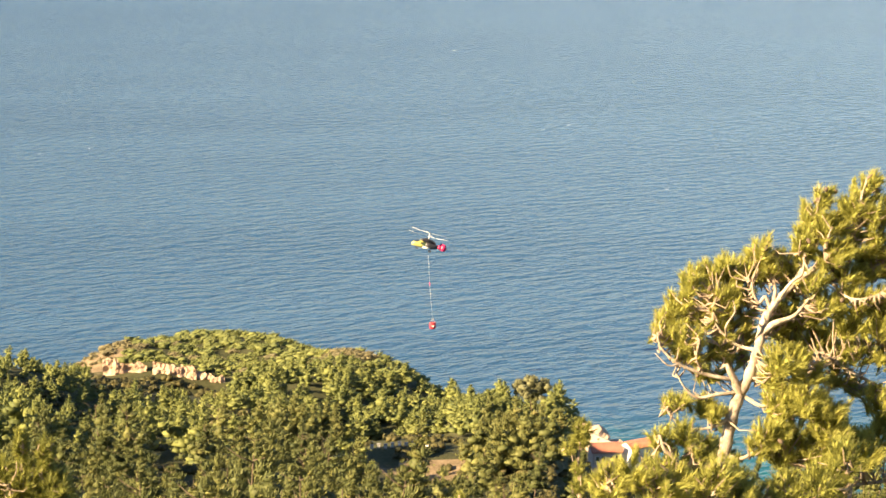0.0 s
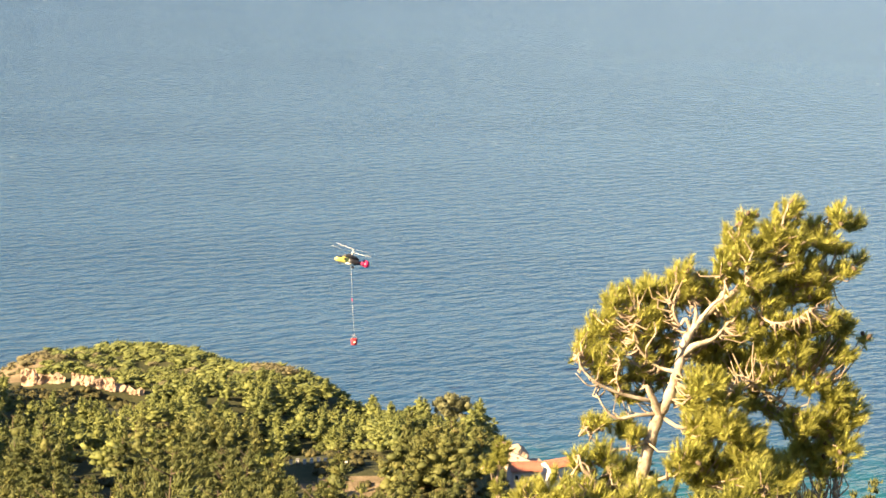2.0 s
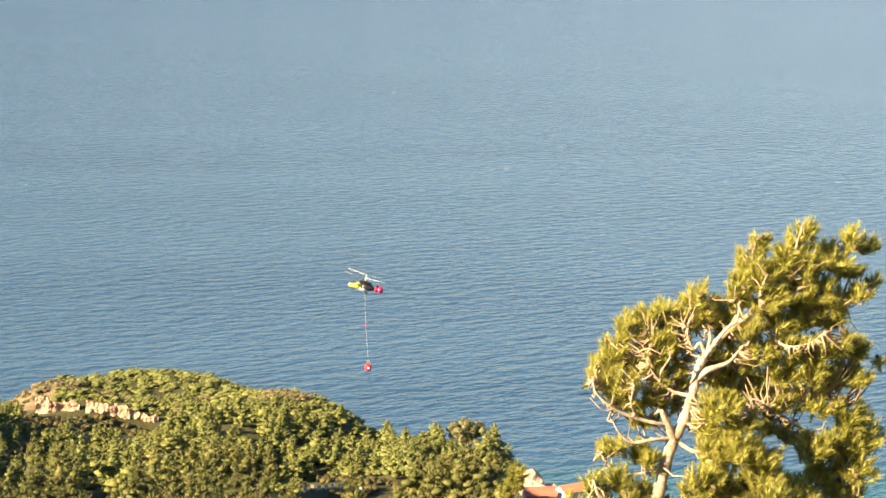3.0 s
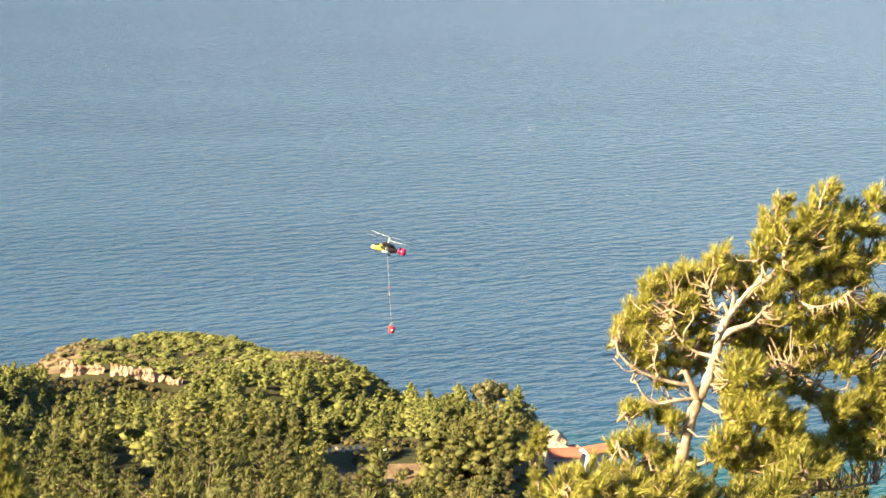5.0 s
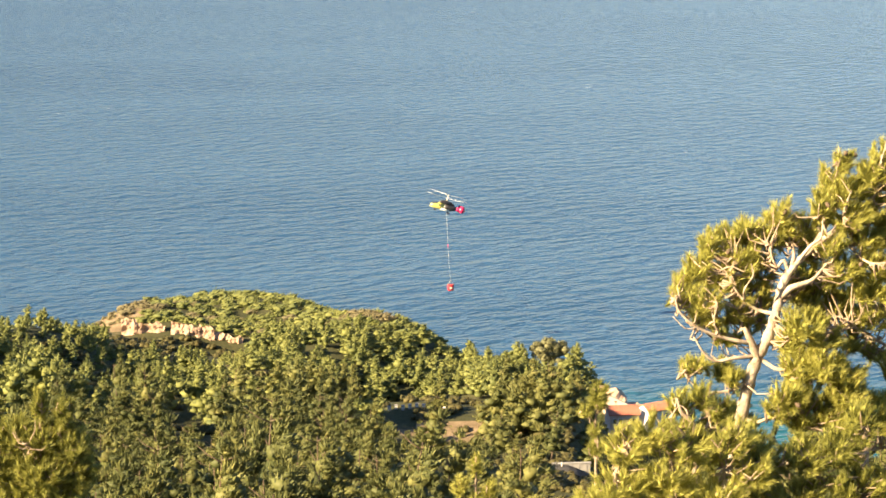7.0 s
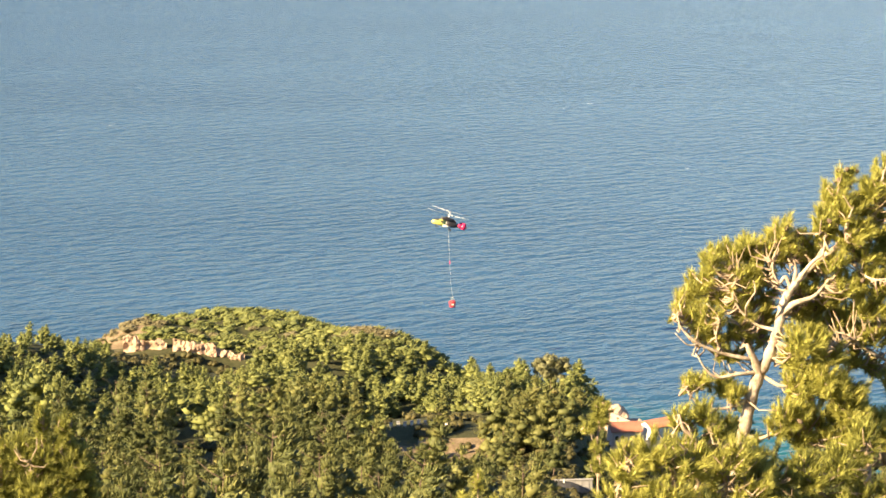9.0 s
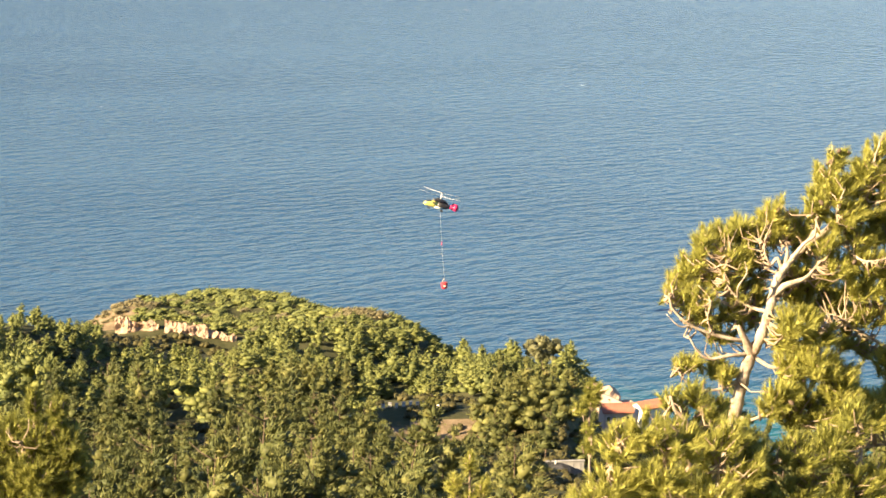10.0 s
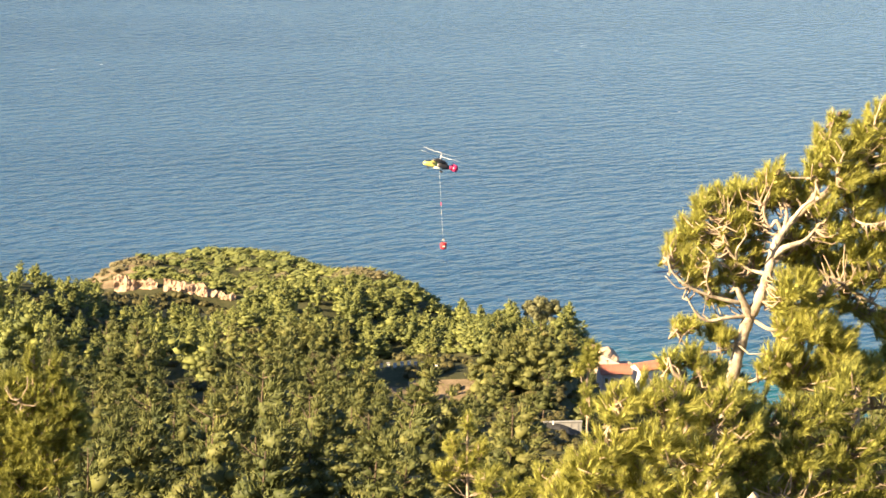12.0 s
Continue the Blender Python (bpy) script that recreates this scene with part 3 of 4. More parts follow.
def big_pine():
    rng = np.random.default_rng(21)
    th = thing("windswept_pine", pose(3.95, 26.9, 163.06), "windswept pine with pale bare trunk and yellow-green needle tufts", "tree")
    trunk = curve_points([(-0.75, 0.1, -5.2), (-0.35, 0.05, -2.4), (-0.06, 0, -0.6), (0.0, 0, 0.0), (0.09, 0, 0.5), (0.20, 0, 0.92), (0.33, 0.0, 1.2),
                          (0.44, 0, 1.55), (0.49, 0, 1.86), (0.58, 0, 2.1), (0.74, 0.05, 2.28), (0.92, 0.1, 2.45), (1.15, 0.15, 2.85), (1.4, 0.2, 3.3)], 5)
    n = len(trunk)
    rad = [(0.108 - 0.084 * (i / n) ** 1.1) * (1 + 0.09 * math.sin(i * 1.9) + 0.05 * math.sin(i * 4.3)) for i in range(n)]
    bm = bmesh.new()
    tube(bm, trunk, rad, 10)
    part("trunk", bm, M_BARK, th, "pale sunlit trunk")
    # bare crooked twigs before the crown
    limbs_def = [
        ([(0.70, 0.05, 2.24), (0.85, -0.1, 2.5), (0.98, -0.12, 2.62), (1.0, -0.1, 2.9)], 0.03),
        ([(-0.3, -0.15, 1.28), (-0.4, -0.2, 1.5), (-0.36, -0.22, 1.75)], 0.016),
        ([(-0.62, -0.2, 1.42), (-0.78, -0.25, 1.42), (-0.95, -0.25, 1.58)], 0.016),
        ([(0.02, 0.0, 1.75), (-0.02, -0.25, 1.95), (0.08, -0.3, 2.15), (0.05, -0.3, 2.3)], 0.018),
        ([(1.3, 0.1, 2.75), (1.25, -0.2, 3.0), (1.32, -0.25, 3.25)], 0.02),
        ([(1.75, 0.1, 3.2), (1.70, -0.1, 3.5), (1.78, -0.1, 3.85)], 0.02),
        ([(1.5, 0.2, 1.35), (1.35, -0.2, 1.5), (1.2, -0.3, 1.45)], 0.02),
    ]
    # limbs of the windward side
    limbs_def += [
        ([(1.4, 0.2, 2.45), (1.6, -0.2, 2.3), (1.9, -0.3, 2.35), (2.1, -0.3, 2.5)], 0.022),
        ([(0.22, 0, 0.98), (0.14, -0.05, 1.14), (0.05, -0.08, 1.33), (0.02, -0.08, 1.38)], 0.075),
        ([(0.16, 0, 1.15), (0.0, -0.1, 1.20), (-0.3, -0.15, 1.28), (-0.62, -0.2, 1.42), (-0.85, -0.2, 1.62), (-0.92, -0.2, 1.8)], 0.035),
        ([(0.20, 0, 0.98), (-0.1, -0.1, 0.98), (-0.36, -0.1, 0.94), (-0.52, -0.1, 1.06), (-0.62, -0.1, 1.22)], 0.032),
        ([(0.12, 0, 0.68), (-0.1, -0.1, 0.55), (-0.4, -0.15, 0.52), (-0.62, -0.15, 0.60), (-0.78, -0.15, 0.80)], 0.030),
        ([(0.50, 0, 1.80), (0.62, -0.05, 1.92), (0.78, -0.05, 1.98), (0.92, -0.05, 2.05), (1.1, 0, 2.25)], 0.055),
        ([(0.60, 0, 2.12), (0.52, 0.0, 2.28), (0.44, 0, 2.2), (0.36, 0, 2.34), (0.34, 0, 2.5)], 0.032),
    ]
    # limbs of the top
    limbs_def += [
        ([(0.62, 0, 2.15), (0.66, 0.05, 2.35), (0.64, 0.1, 2.5)], 0.035),
        ([(0.44, 0, 1.55), (0.2, 0.1, 1.6), (0.0, 0.1, 1.75), (-0.15, 0.1, 2.0), (-0.1, 0.1, 2.3)], 0.03),
        ([(0.92, 0.1, 2.45), (1.3, 0.1, 2.75), (1.75, 0.1, 3.2), (2.0, 0.1, 3.7)], 0.05),
        ([(1.15, 0.15, 2.85), (1.2, 0.2, 3.3), (1.24, 0.25, 3.75)], 0.03),
        ([(1.75, 0.1, 3.2), (2.1, 0.25, 3.4), (2.5, 0.3, 3.7)], 0.03),
        ([(2.1, 0.2, 1.6), (2.5, 0.25, 1.4), (2.8, 0.25, 1.2)], 0.025),
        ([(1.5, 0.2, 1.35), (2.1, 0.3, 1.0), (2.8, 0.3, 0.7)], 0.03),
    ]
    # limbs of the lee side
    limbs_def += [
        ([(0.92, 0.1, 2.45), (1.4, 0.2, 2.45), (1.9, 0.2, 2.6), (2.4, 0.2, 2.9)], 0.05),
        ([(0.33, 0, 1.2), (0.6, 0.1, 1.08), (0.95, 0.15, 1.12), (1.5, 0.2, 1.35), (2.1, 0.2, 1.6)], 0.045),
        ([(0.24, 0, 0.95), (0.5, -0.1, 0.82), (0.75, -0.1, 0.9), (1.1, -0.1, 0.8)], 0.035),
        ([(0.03, 0, 0.12), (0.25, -0.1, 0.10), (0.5, -0.1, 0.22), (0.8, -0.1, 0.15)], 0.035),
        ([(-0.1, 0, -0.6), (0.6, 0.1, -0.55), (1.3, 0.1, -0.4), (2.1, 0.1, -0.3), (2.7, 0.1, -0.2)], 0.05),
    ]
    limbs = [[tuple(q) for q in trunk[int(n * 0.5):]]]
    for pts, r in limbs_def:
        path = curve_points(pts, 5)
        bm = bmesh.new()
        k = len(path)
        tube(bm, path, [r * (1 - 0.75 * i / k) for i in range(k)], 6)
        part("limb", bm, M_BARK, th)
        limbs.append([tuple(q) for q in path])
    lobes = []
    # crown over the leaning limbs
    lobes += pads((-0.74, 0.33, 1.83, 0.21, 0.23), (-0.58, 0.38, 2.10, 0.21, 0.21), (-0.35, 0.40, 2.43, 0.21, 0.21), (-0.10, 0.46, 2.56, 0.18, 0.17),
                  (0.10, 0.38, 2.62, 0.21, 0.19), (-0.24, 0.45, 1.99, 0.28, 0.21), (-0.51, 0.09, 1.69, 0.27, 0.21), (-0.04, 0.27, 2.22, 0.27, 0.25),
                  (0.26, 0.46, 2.33, 0.23, 0.21), (0.08, 0.34, 1.78, 0.23, 0.17), (0.31, 0.44, 2.05, 0.16, 0.17))
    # tufts behind the fork
    lobes += pads((0.48, 0.20, 2.89, 0.19, 0.19), (0.42, 0.34, 2.59, 0.21, 0.17), (0.63, 0.25, 2.65, 0.21, 0.19), (0.88, 0.37, 2.63, 0.18, 0.19),
                  (0.94, 0.38, 2.35, 0.18, 0.17), (-0.35, 0.16, 1.47, 0.27, 0.11), (-0.02, 0.24, 1.52, 0.18, 0.13))
    # far side of the crown
    lobes += pads((0.88, 0.50, 1.99, 0.23, 0.19), (1.17, 0.50, 1.90, 0.25, 0.19), (1.36, 0.50, 1.66, 0.25, 0.17), (1.04, 0.50, 1.61, 0.23, 0.17),
                  (1.56, 0.50, 1.43, 0.23, 0.17), (0.36, 0.50, 1.70, 0.16, 0.17), (0.21, 0.50, 1.37, 0.18, 0.13), (-0.11, 0.50, 1.13, 0.20, 0.11),
                  (0.80, 0.50, 1.75, 0.16, 0.15), (1.57, 0.50, 1.09, 0.20, 0.15), (1.86, 0.50, 0.95, 0.18, 0.13))
    # leaders at the top
    lobes += pads((1.04, 0.06, 3.02, 0.20, 0.21), (1.17, 0.32, 3.34, 0.18, 0.21), (1.33, 0.26, 3.58, 0.14, 0.17), (1.30, 0.01, 3.21, 0.20, 0.21),
                  (1.57, 0.27, 3.26, 0.18, 0.17), (1.65, 0.01, 3.49, 0.18, 0.17), (1.84, 0.20, 3.65, 0.16, 0.19), (1.90, 0.00, 3.86, 0.10, 0.12),
                  (1.96, -0.05, 3.41, 0.20, 0.19), (2.24, 0.30, 3.45, 0.16, 0.17), (2.34, 0.03, 3.40, 0.18, 0.15), (2.51, 0.04, 3.73, 0.14, 0.17),
                  (2.77, 0.34, 3.59, 0.16, 0.13), (2.55, 0.30, 3.27, 0.18, 0.13))
    # upper boughs
    lobes += pads((1.40, 0.02, 2.89, 0.27, 0.21), (1.82, 0.28, 2.94, 0.27, 0.21), (2.11, 0.12, 3.02, 0.25, 0.19), (2.35, 0.17, 2.87, 0.18, 0.15),
                  (2.62, -0.02, 3.02, 0.20, 0.09), (2.87, 0.28, 3.09, 0.11, 0.08), (1.63, 0.18, 2.58, 0.27, 0.19), (1.98, 0.29, 2.61, 0.25, 0.17),
                  (2.29, 0.26, 2.62, 0.21, 0.15), (1.15, 0.02, 2.52, 0.23, 0.17))
    # middle boughs
    lobes += pads((1.36, 0.09, 2.18, 0.27, 0.19), (1.71, 0.02, 2.24, 0.27, 0.19), (2.07, 0.01, 2.20, 0.27, 0.19), (2.38, -0.02, 2.31, 0.23, 0.17),
                  (2.64, 0.07, 2.24, 0.16, 0.19), (1.67, 0.19, 1.88, 0.27, 0.17), (2.03, -0.05, 1.89, 0.27, 0.15), (2.46, 0.22, 1.83, 0.25, 0.19),
                  (2.71, 0.09, 1.87, 0.14, 0.19), (2.95, 0.07, 2.06, 0.08, 0.06))
    # shaded lower boughs
    lobes += pads((1.80, 0.33, 1.47, 0.32, 0.15), (2.24, 0.19, 1.46, 0.27, 0.17), (2.61, 0.13, 1.29, 0.25, 0.19), (2.87, 0.19, 1.04, 0.20, 0.25),
                  (2.57, 0.28, 0.92, 0.27, 0.21), (2.14, 0.02, 0.89, 0.27, 0.21), (2.42, 0.39, 0.51, 0.27, 0.21), (2.75, 0.01, 0.61, 0.23, 0.21),
                  (2.60, 0.30, 0.24, 0.27, 0.19), (2.19, 0.34, 0.28, 0.27, 0.21))
    # boughs before the trunk
    lobes += pads((0.73, -0.49, 1.56, 0.27, 0.21), (0.64, -0.18, 1.26, 0.18, 0.19), (1.04, -0.35, 1.35, 0.25, 0.21), (0.75, -0.27, 0.95, 0.27, 0.21),
                  (1.03, -0.50, 1.01, 0.27, 0.23), (1.35, -0.48, 0.92, 0.22, 0.19), (1.33, -0.43, 0.63, 0.27, 0.21), (1.02, -0.12, 0.49, 0.27, 0.23),
                  (0.60, -0.42, 0.57, 0.24, 0.19), (0.49, -0.20, 0.32, 0.18, 0.17), (1.67, -0.13, 0.36, 0.27, 0.21), (0.85, -0.12, 0.16, 0.27, 0.17),
                  (1.26, -0.36, 0.23, 0.27, 0.17), (1.86, -0.36, 0.24, 0.27, 0.17))
    # thin low twigs
    lobes += pads((-0.58, 0.01, 0.87, 0.18, 0.11), (-0.25, 0.11, 0.80, 0.20, 0.12), (-0.09, -0.16, 0.73, 0.13, 0.08), (-0.71, 0.10, 0.80, 0.11, 0.09))
    bm = bmesh.new()
    tris = sprays(rng, bm, limbs, lobes, 290, 0.18, 76, (0.28, -0.10, 0.95))
    tagged(part("twig_work", bm, M_TWIG, th), kind="stuff")
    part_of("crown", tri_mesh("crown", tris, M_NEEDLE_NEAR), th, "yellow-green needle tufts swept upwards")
    bm = bmesh.new()
    bmesh.ops.create_icosphere(bm, subdivisions=2, radius=0.03)
    for v in bm.verts:
        v.co.z *= 1.5
        v.co *= 1 + 0.16 * math.sin(v.co.z * 160) * math.cos(6 * math.atan2(v.co.y, v.co.x))
    cone_me = bpy.data.meshes.new("cone")
    bm.to_mesh(cone_me)
    bm.free()
    cone_me.materials.append(M_BARK_DARK)
    for i in range(60):
        cx, cy, cz, rx, ry, rz = lobes[int(rng.integers(len(lobes)))]
        d = unit(rng.normal(0, 1, 3)) * 0.85
        cone = part_of("cone", cone_me, th)
        cone.matrix_local = pose(cx + d[0] * rx, cy - abs(d[1]) * ry, cz + d[2] * rz, rng.normal(0, 50), rng.normal(0, 50), 0)
    return th


big_pine()


def shrub_pine(name, m, lobes, limbs_def, label, mat, per_area=270, tuft=0.175, count=72, seed=3, bark=None, sweep=(0.1, -0.1, 0.85)):
    rng = np.random.default_rng(seed)
    th = thing(name, m, label, "tree")
    limbs = []
    bm = bmesh.new()
    for pts, r in limbs_def:
        path = curve_points(pts, 5)
        tube(bm, path, [r * (1 - 0.7 * i / len(path)) for i in range(len(path))], 6)
        limbs.append([tuple(q) for q in path])
    part("trunk", bm, bark or M_TWIG, th)
    bm = bmesh.new()
    tris = sprays(rng, bm, limbs, lobes, per_area, tuft, count, sweep)
    tagged(part("twig_work", bm, bark or M_TWIG, th), kind="stuff")
    part_of("crown", tri_mesh("crown", tris, mat), th)
    return th


# young pines on the slope just below the viewer
shrub_pine("young_pine", pose(2.51, 22.9, 163.3),
           [(-0.45, 0, 0.72, 0.26, 0.4, 0.24), (-0.12, 0.1, 0.85, 0.30, 0.4, 0.24), (0.25, 0, 0.78, 0.30, 0.4, 0.24), (0.62, 0.1, 0.62, 0.34, 0.4, 0.24),
            (-0.50, -0.2, 0.30, 0.40, 0.4, 0.26), (0.05, -0.2, 0.38, 0.42, 0.4, 0.28), (0.62, -0.2, 0.20, 0.45, 0.4, 0.28), (-0.75, -0.2, 0.02, 0.36, 0.4, 0.24),
            (-0.15, -0.3, -0.05, 0.45, 0.4, 0.26), (0.45, -0.3, -0.20, 0.45, 0.4, 0.26), (-0.95, -0.2, -0.35, 0.40, 0.4, 0.25), (-0.35, -0.3, -0.45, 0.50, 0.4, 0.26),
            (0.35, -0.3, -0.6, 0.5, 0.4, 0.3), (0.85, 0.1, 0.80, 0.26, 0.3, 0.22), (1.05, 0, 0.45, 0.3, 0.3, 0.26)],
           [([(0.0, 0.2, -4.6), (0.05, 0.1, -2.0), (0.0, 0, -0.6), (0.1, 0, 0.4), (0.05, 0, 0.8)], 0.085), ([(0.05, 0, -0.7), (-0.4, 0, -0.4), (-0.8, 0, -0.1), (-0.55, 0, 0.4), (-0.42, 0, 0.75)], 0.03),
            ([(0.05, 0, -0.5), (0.4, 0, -0.2), (0.7, 0, 0.3), (0.62, 0, 0.65)], 0.035), ([(0, 0, -0.9), (-0.5, 0, -0.6), (-1.0, 0, -0.4)], 0.03), ([(0.1, 0, 0.3), (0.3, -0.2, 0.1), (0.55, -0.3, 0.12)], 0.03)],
           "bushy yellow-green young pine on the near slope", M_NEEDLE_NEAR, seed=4)
shrub_pine("young_pine", pose(4.29, 23.37, 163.14),
           [(-0.60, 0, 0.55, 0.36, 0.4, 0.24), (-0.10, 0, 0.62, 0.36, 0.4, 0.24), (0.35, 0.1, 0.70, 0.32, 0.4, 0.26), (0.62, 0.2, 0.95, 0.24, 0.3, 0.28), (-0.70, -0.2, 0.15, 0.45, 0.4, 0.26),
            (-0.05, -0.2, 0.18, 0.50, 0.4, 0.28), (0.55, -0.1, 0.25, 0.42, 0.4, 0.28), (-0.5, -0.3, -0.30, 0.5, 0.4, 0.28), (0.25, -0.3, -0.28, 0.5, 0.4, 0.28), (0.85, -0.2, -0.15, 0.40, 0.4, 0.30),
            (0.9, 0, 0.35, 0.2, 0.3, 0.2), (-0.72, 0.1, 0.82, 0.26, 0.3, 0.2)],
           [([(0.1, 0.2, -4.6), (0.0, 0.1, -2.0), (-0.1, 0, -0.6), (0.05, 0, 0.2), (0.1, 0, 0.6)], 0.085), ([(-0.1, 0, -0.6), (-0.5, 0, -0.2), (-0.75, 0, 0.2), (-0.6, 0, 0.5)], 0.035),
            ([(-0.05, 0, -0.3), (0.4, 0, 0.0), (0.65, 0, 0.5), (0.62, 0.1, 0.95)], 0.035), ([(-0.1, 0, -0.5), (-0.3, -0.35, -0.25), (-0.1, -0.42, -0.3)], 0.05)],
           "wide young pine with pale dead branches on the near slope", M_NEEDLE_NEAR, seed=5)
shrub_pine("young_pine", pose(3.2, 25.49, 163.49),
           [(-0.22, 0, 0.30, 0.20, 0.25, 0.20), (0.08, 0, 0.38, 0.22, 0.25, 0.22), (0.32, 0, 0.22, 0.22, 0.25, 0.20), (-0.1, 0.1, -0.02, 0.36, 0.3, 0.18), (0.3, 0.1, -0.1, 0.3, 0.3, 0.18)],
           [([(0.1, 0.2, -4.8), (0.05, 0.1, -2.0), (0.0, 0, -0.5), (-0.05, -0.2, 0.05), (-0.22, -0.25, 0.25), (-0.28, -0.2, 0.42)], 0.06),
            ([(0.0, 0, -0.3), (-0.2, -0.2, -0.02), (-0.35, -0.25, 0.14), (-0.25, -0.25, 0.33), (-0.12, -0.25, 0.25)], 0.022), ([(0.0, 0, -0.2), (0.15, -0.1, 0.1), (0.1, 0, 0.4)], 0.025)],
           "small pine with curled pale branches beside the big pine", M_NEEDLE_NEAR, seed=6)
shrub_pine("young_pine", pose(1.17, 24.74, 162.39),
           [(-0.55, 0, 0.05, 0.16, 0.2, 0.18), (-0.2, 0, -0.05, 0.2, 0.25, 0.2), (0.15, 0, 0.10, 0.22, 0.25, 0.24), (0.5, 0, 0.22, 0.25, 0.3, 0.28), (-0.4, 0, -0.35, 0.4, 0.3, 0.25), (0.3, 0, -0.3, 0.45, 0.3, 0.3)],
           [([(0.1, 0.2, -4.0), (0.0, 0.1, -2.0), (0.05, 0, -0.6), (0.3, 0, 0.1), (0.5, 0, 0.4)], 0.05), ([(0.0, 0, -0.9), (-0.4, 0, -0.3), (-0.55, 0, 0.1)], 0.03)],
           "low bright green pine sapling on the near slope", M_NEEDLE_NEAR, seed=8)
shrub_pine("bushy_pine", pose(-5.81, 28.69, 161.7),
           [(0.04, 0, 1.15, 0.12, 0.2, 0.26), (0.38, 0, 1.02, 0.16, 0.2, 0.28), (-0.35, 0, 0.72, 0.35, 0.4, 0.26), (0.10, 0, 0.65, 0.36, 0.4, 0.26), (0.52, 0, 0.55, 0.28, 0.4, 0.26),
            (-0.6, -0.1, 0.28, 0.45, 0.4, 0.3), (0.05, -0.2, 0.18, 0.5, 0.4, 0.3), (0.55, 0, 0.12, 0.3, 0.4, 0.28), (-0.4, -0.2, -0.3, 0.55, 0.4, 0.35), (0.3, -0.2, -0.35, 0.42, 0.4, 0.3), (-0.3, -0.2, -0.85, 0.6, 0.4, 0.35)],
           [([(-0.1, 0.1, -5.6), (-0.05, 0, -2.0), (0.0, 0, 0.0), (0.05, 0, 0.8), (0.04, 0, 1.3)], 0.08), ([(0.0, 0, 0.3), (0.25, 0, 0.6), (0.38, 0, 1.1)], 0.03), ([(-0.05, 0, -0.4), (-0.4, 0, 0.1), (-0.6, 0, 0.5)], 0.035),
            ([(0, 0, 0.35), (-0.08, -0.3, 0.62), (0.02, -0.36, 0.85), (0.03, -0.35, 1.0)], 0.013)],
           "bushy pine with golden-green needles and a bare stick", M_NEEDLE_NEAR, seed=9, per_area=480)
shrub_pine("pine_sapling", pose(2.42, 32.61, 160.91),
           [(0.08, 0, 1.02, 0.17, 0.18, 0.24), (-0.12, 0, 0.74, 0.12, 0.15, 0.10), (0.02, 0, 0.42, 0.12, 0.15, 0.10), (0.06, 0, 0.12, 0.14, 0.15, 0.12)],
           [([(0.12, 0, -5.8), (0.08, 0, -2.5), (0.05, 0, 0.0), (0.03, 0, 0.45), (0.07, 0, 0.95), (0.1, 0, 1.15)], 0.03), ([(0.03, 0, 0.5), (-0.06, 0, 0.66), (-0.14, 0, 0.78)], 0.014)],
           "slender pine sapling with a tufted yellow-green top", M_NEEDLE_NEAR, seed=10, tuft=0.18, per_area=640)
shrub_pine("pine_sapling", pose(0.76, 47.7, 154.97),
           [(0.0, 0, 1.02, 0.16, 0.2, 0.34), (-0.36, 0, 0.45, 0.22, 0.25, 0.3), (0.34, 0, 0.42, 0.2, 0.25, 0.28), (0.02, 0, 0.10, 0.36, 0.3, 0.3), (-0.5, 0, -0.2, 0.4, 0.3, 0.3), (0.55, 0, -0.25, 0.4, 0.3, 0.3)],
           [([(0.1, 0, -6.2), (0.05, 0, -2.5), (0.0, 0, 0.0), (0.0, 0, 1.2)], 0.06), ([(0.0, 0, -0.4), (-0.3, 0, 0.1), (-0.38, 0, 0.5)], 0.03), ([(0.0, 0, -0.4), (0.3, 0, 0.1), (0.35, 0, 0.5)], 0.03)],
           "young pine with an upright leader of pale green tufts", M_NEEDLE_NEAR, seed=11, tuft=0.22, per_area=240)


# a dead broken stem among the young pines
dead = thing("dead_stem", pose(3.2, 22.2, 159.5), "pale dead broken pine stem on the near slope", "dead tree")
bm = bmesh.new()
tube(bm, curve_points([(0, 0, 0), (0.06, 0.05, 1.6), (0.0, -0.1, 2.9), (0.18, -0.3, 3.55), (0.34, -0.36, 3.82)], 4), [0.11 - 0.004 * i for i in range(17)], 8)
part("stem", bm, M_BARK, dead, "bleached broken stem")
for pts in ([(0.1, -0.2, 3.3), (-0.05, -0.35, 3.6), (-0.1, -0.4, 3.85)], [(0.05, -0.15, 3.1), (0.3, -0.35, 3.25), (0.5, -0.4, 3.3)]):
    bm = bmesh.new()
    tube(bm, curve_points(pts, 4), [0.04 - 0.003 * i for i in range(9)], 6)
    part("snag", bm, M_BARK, dead)


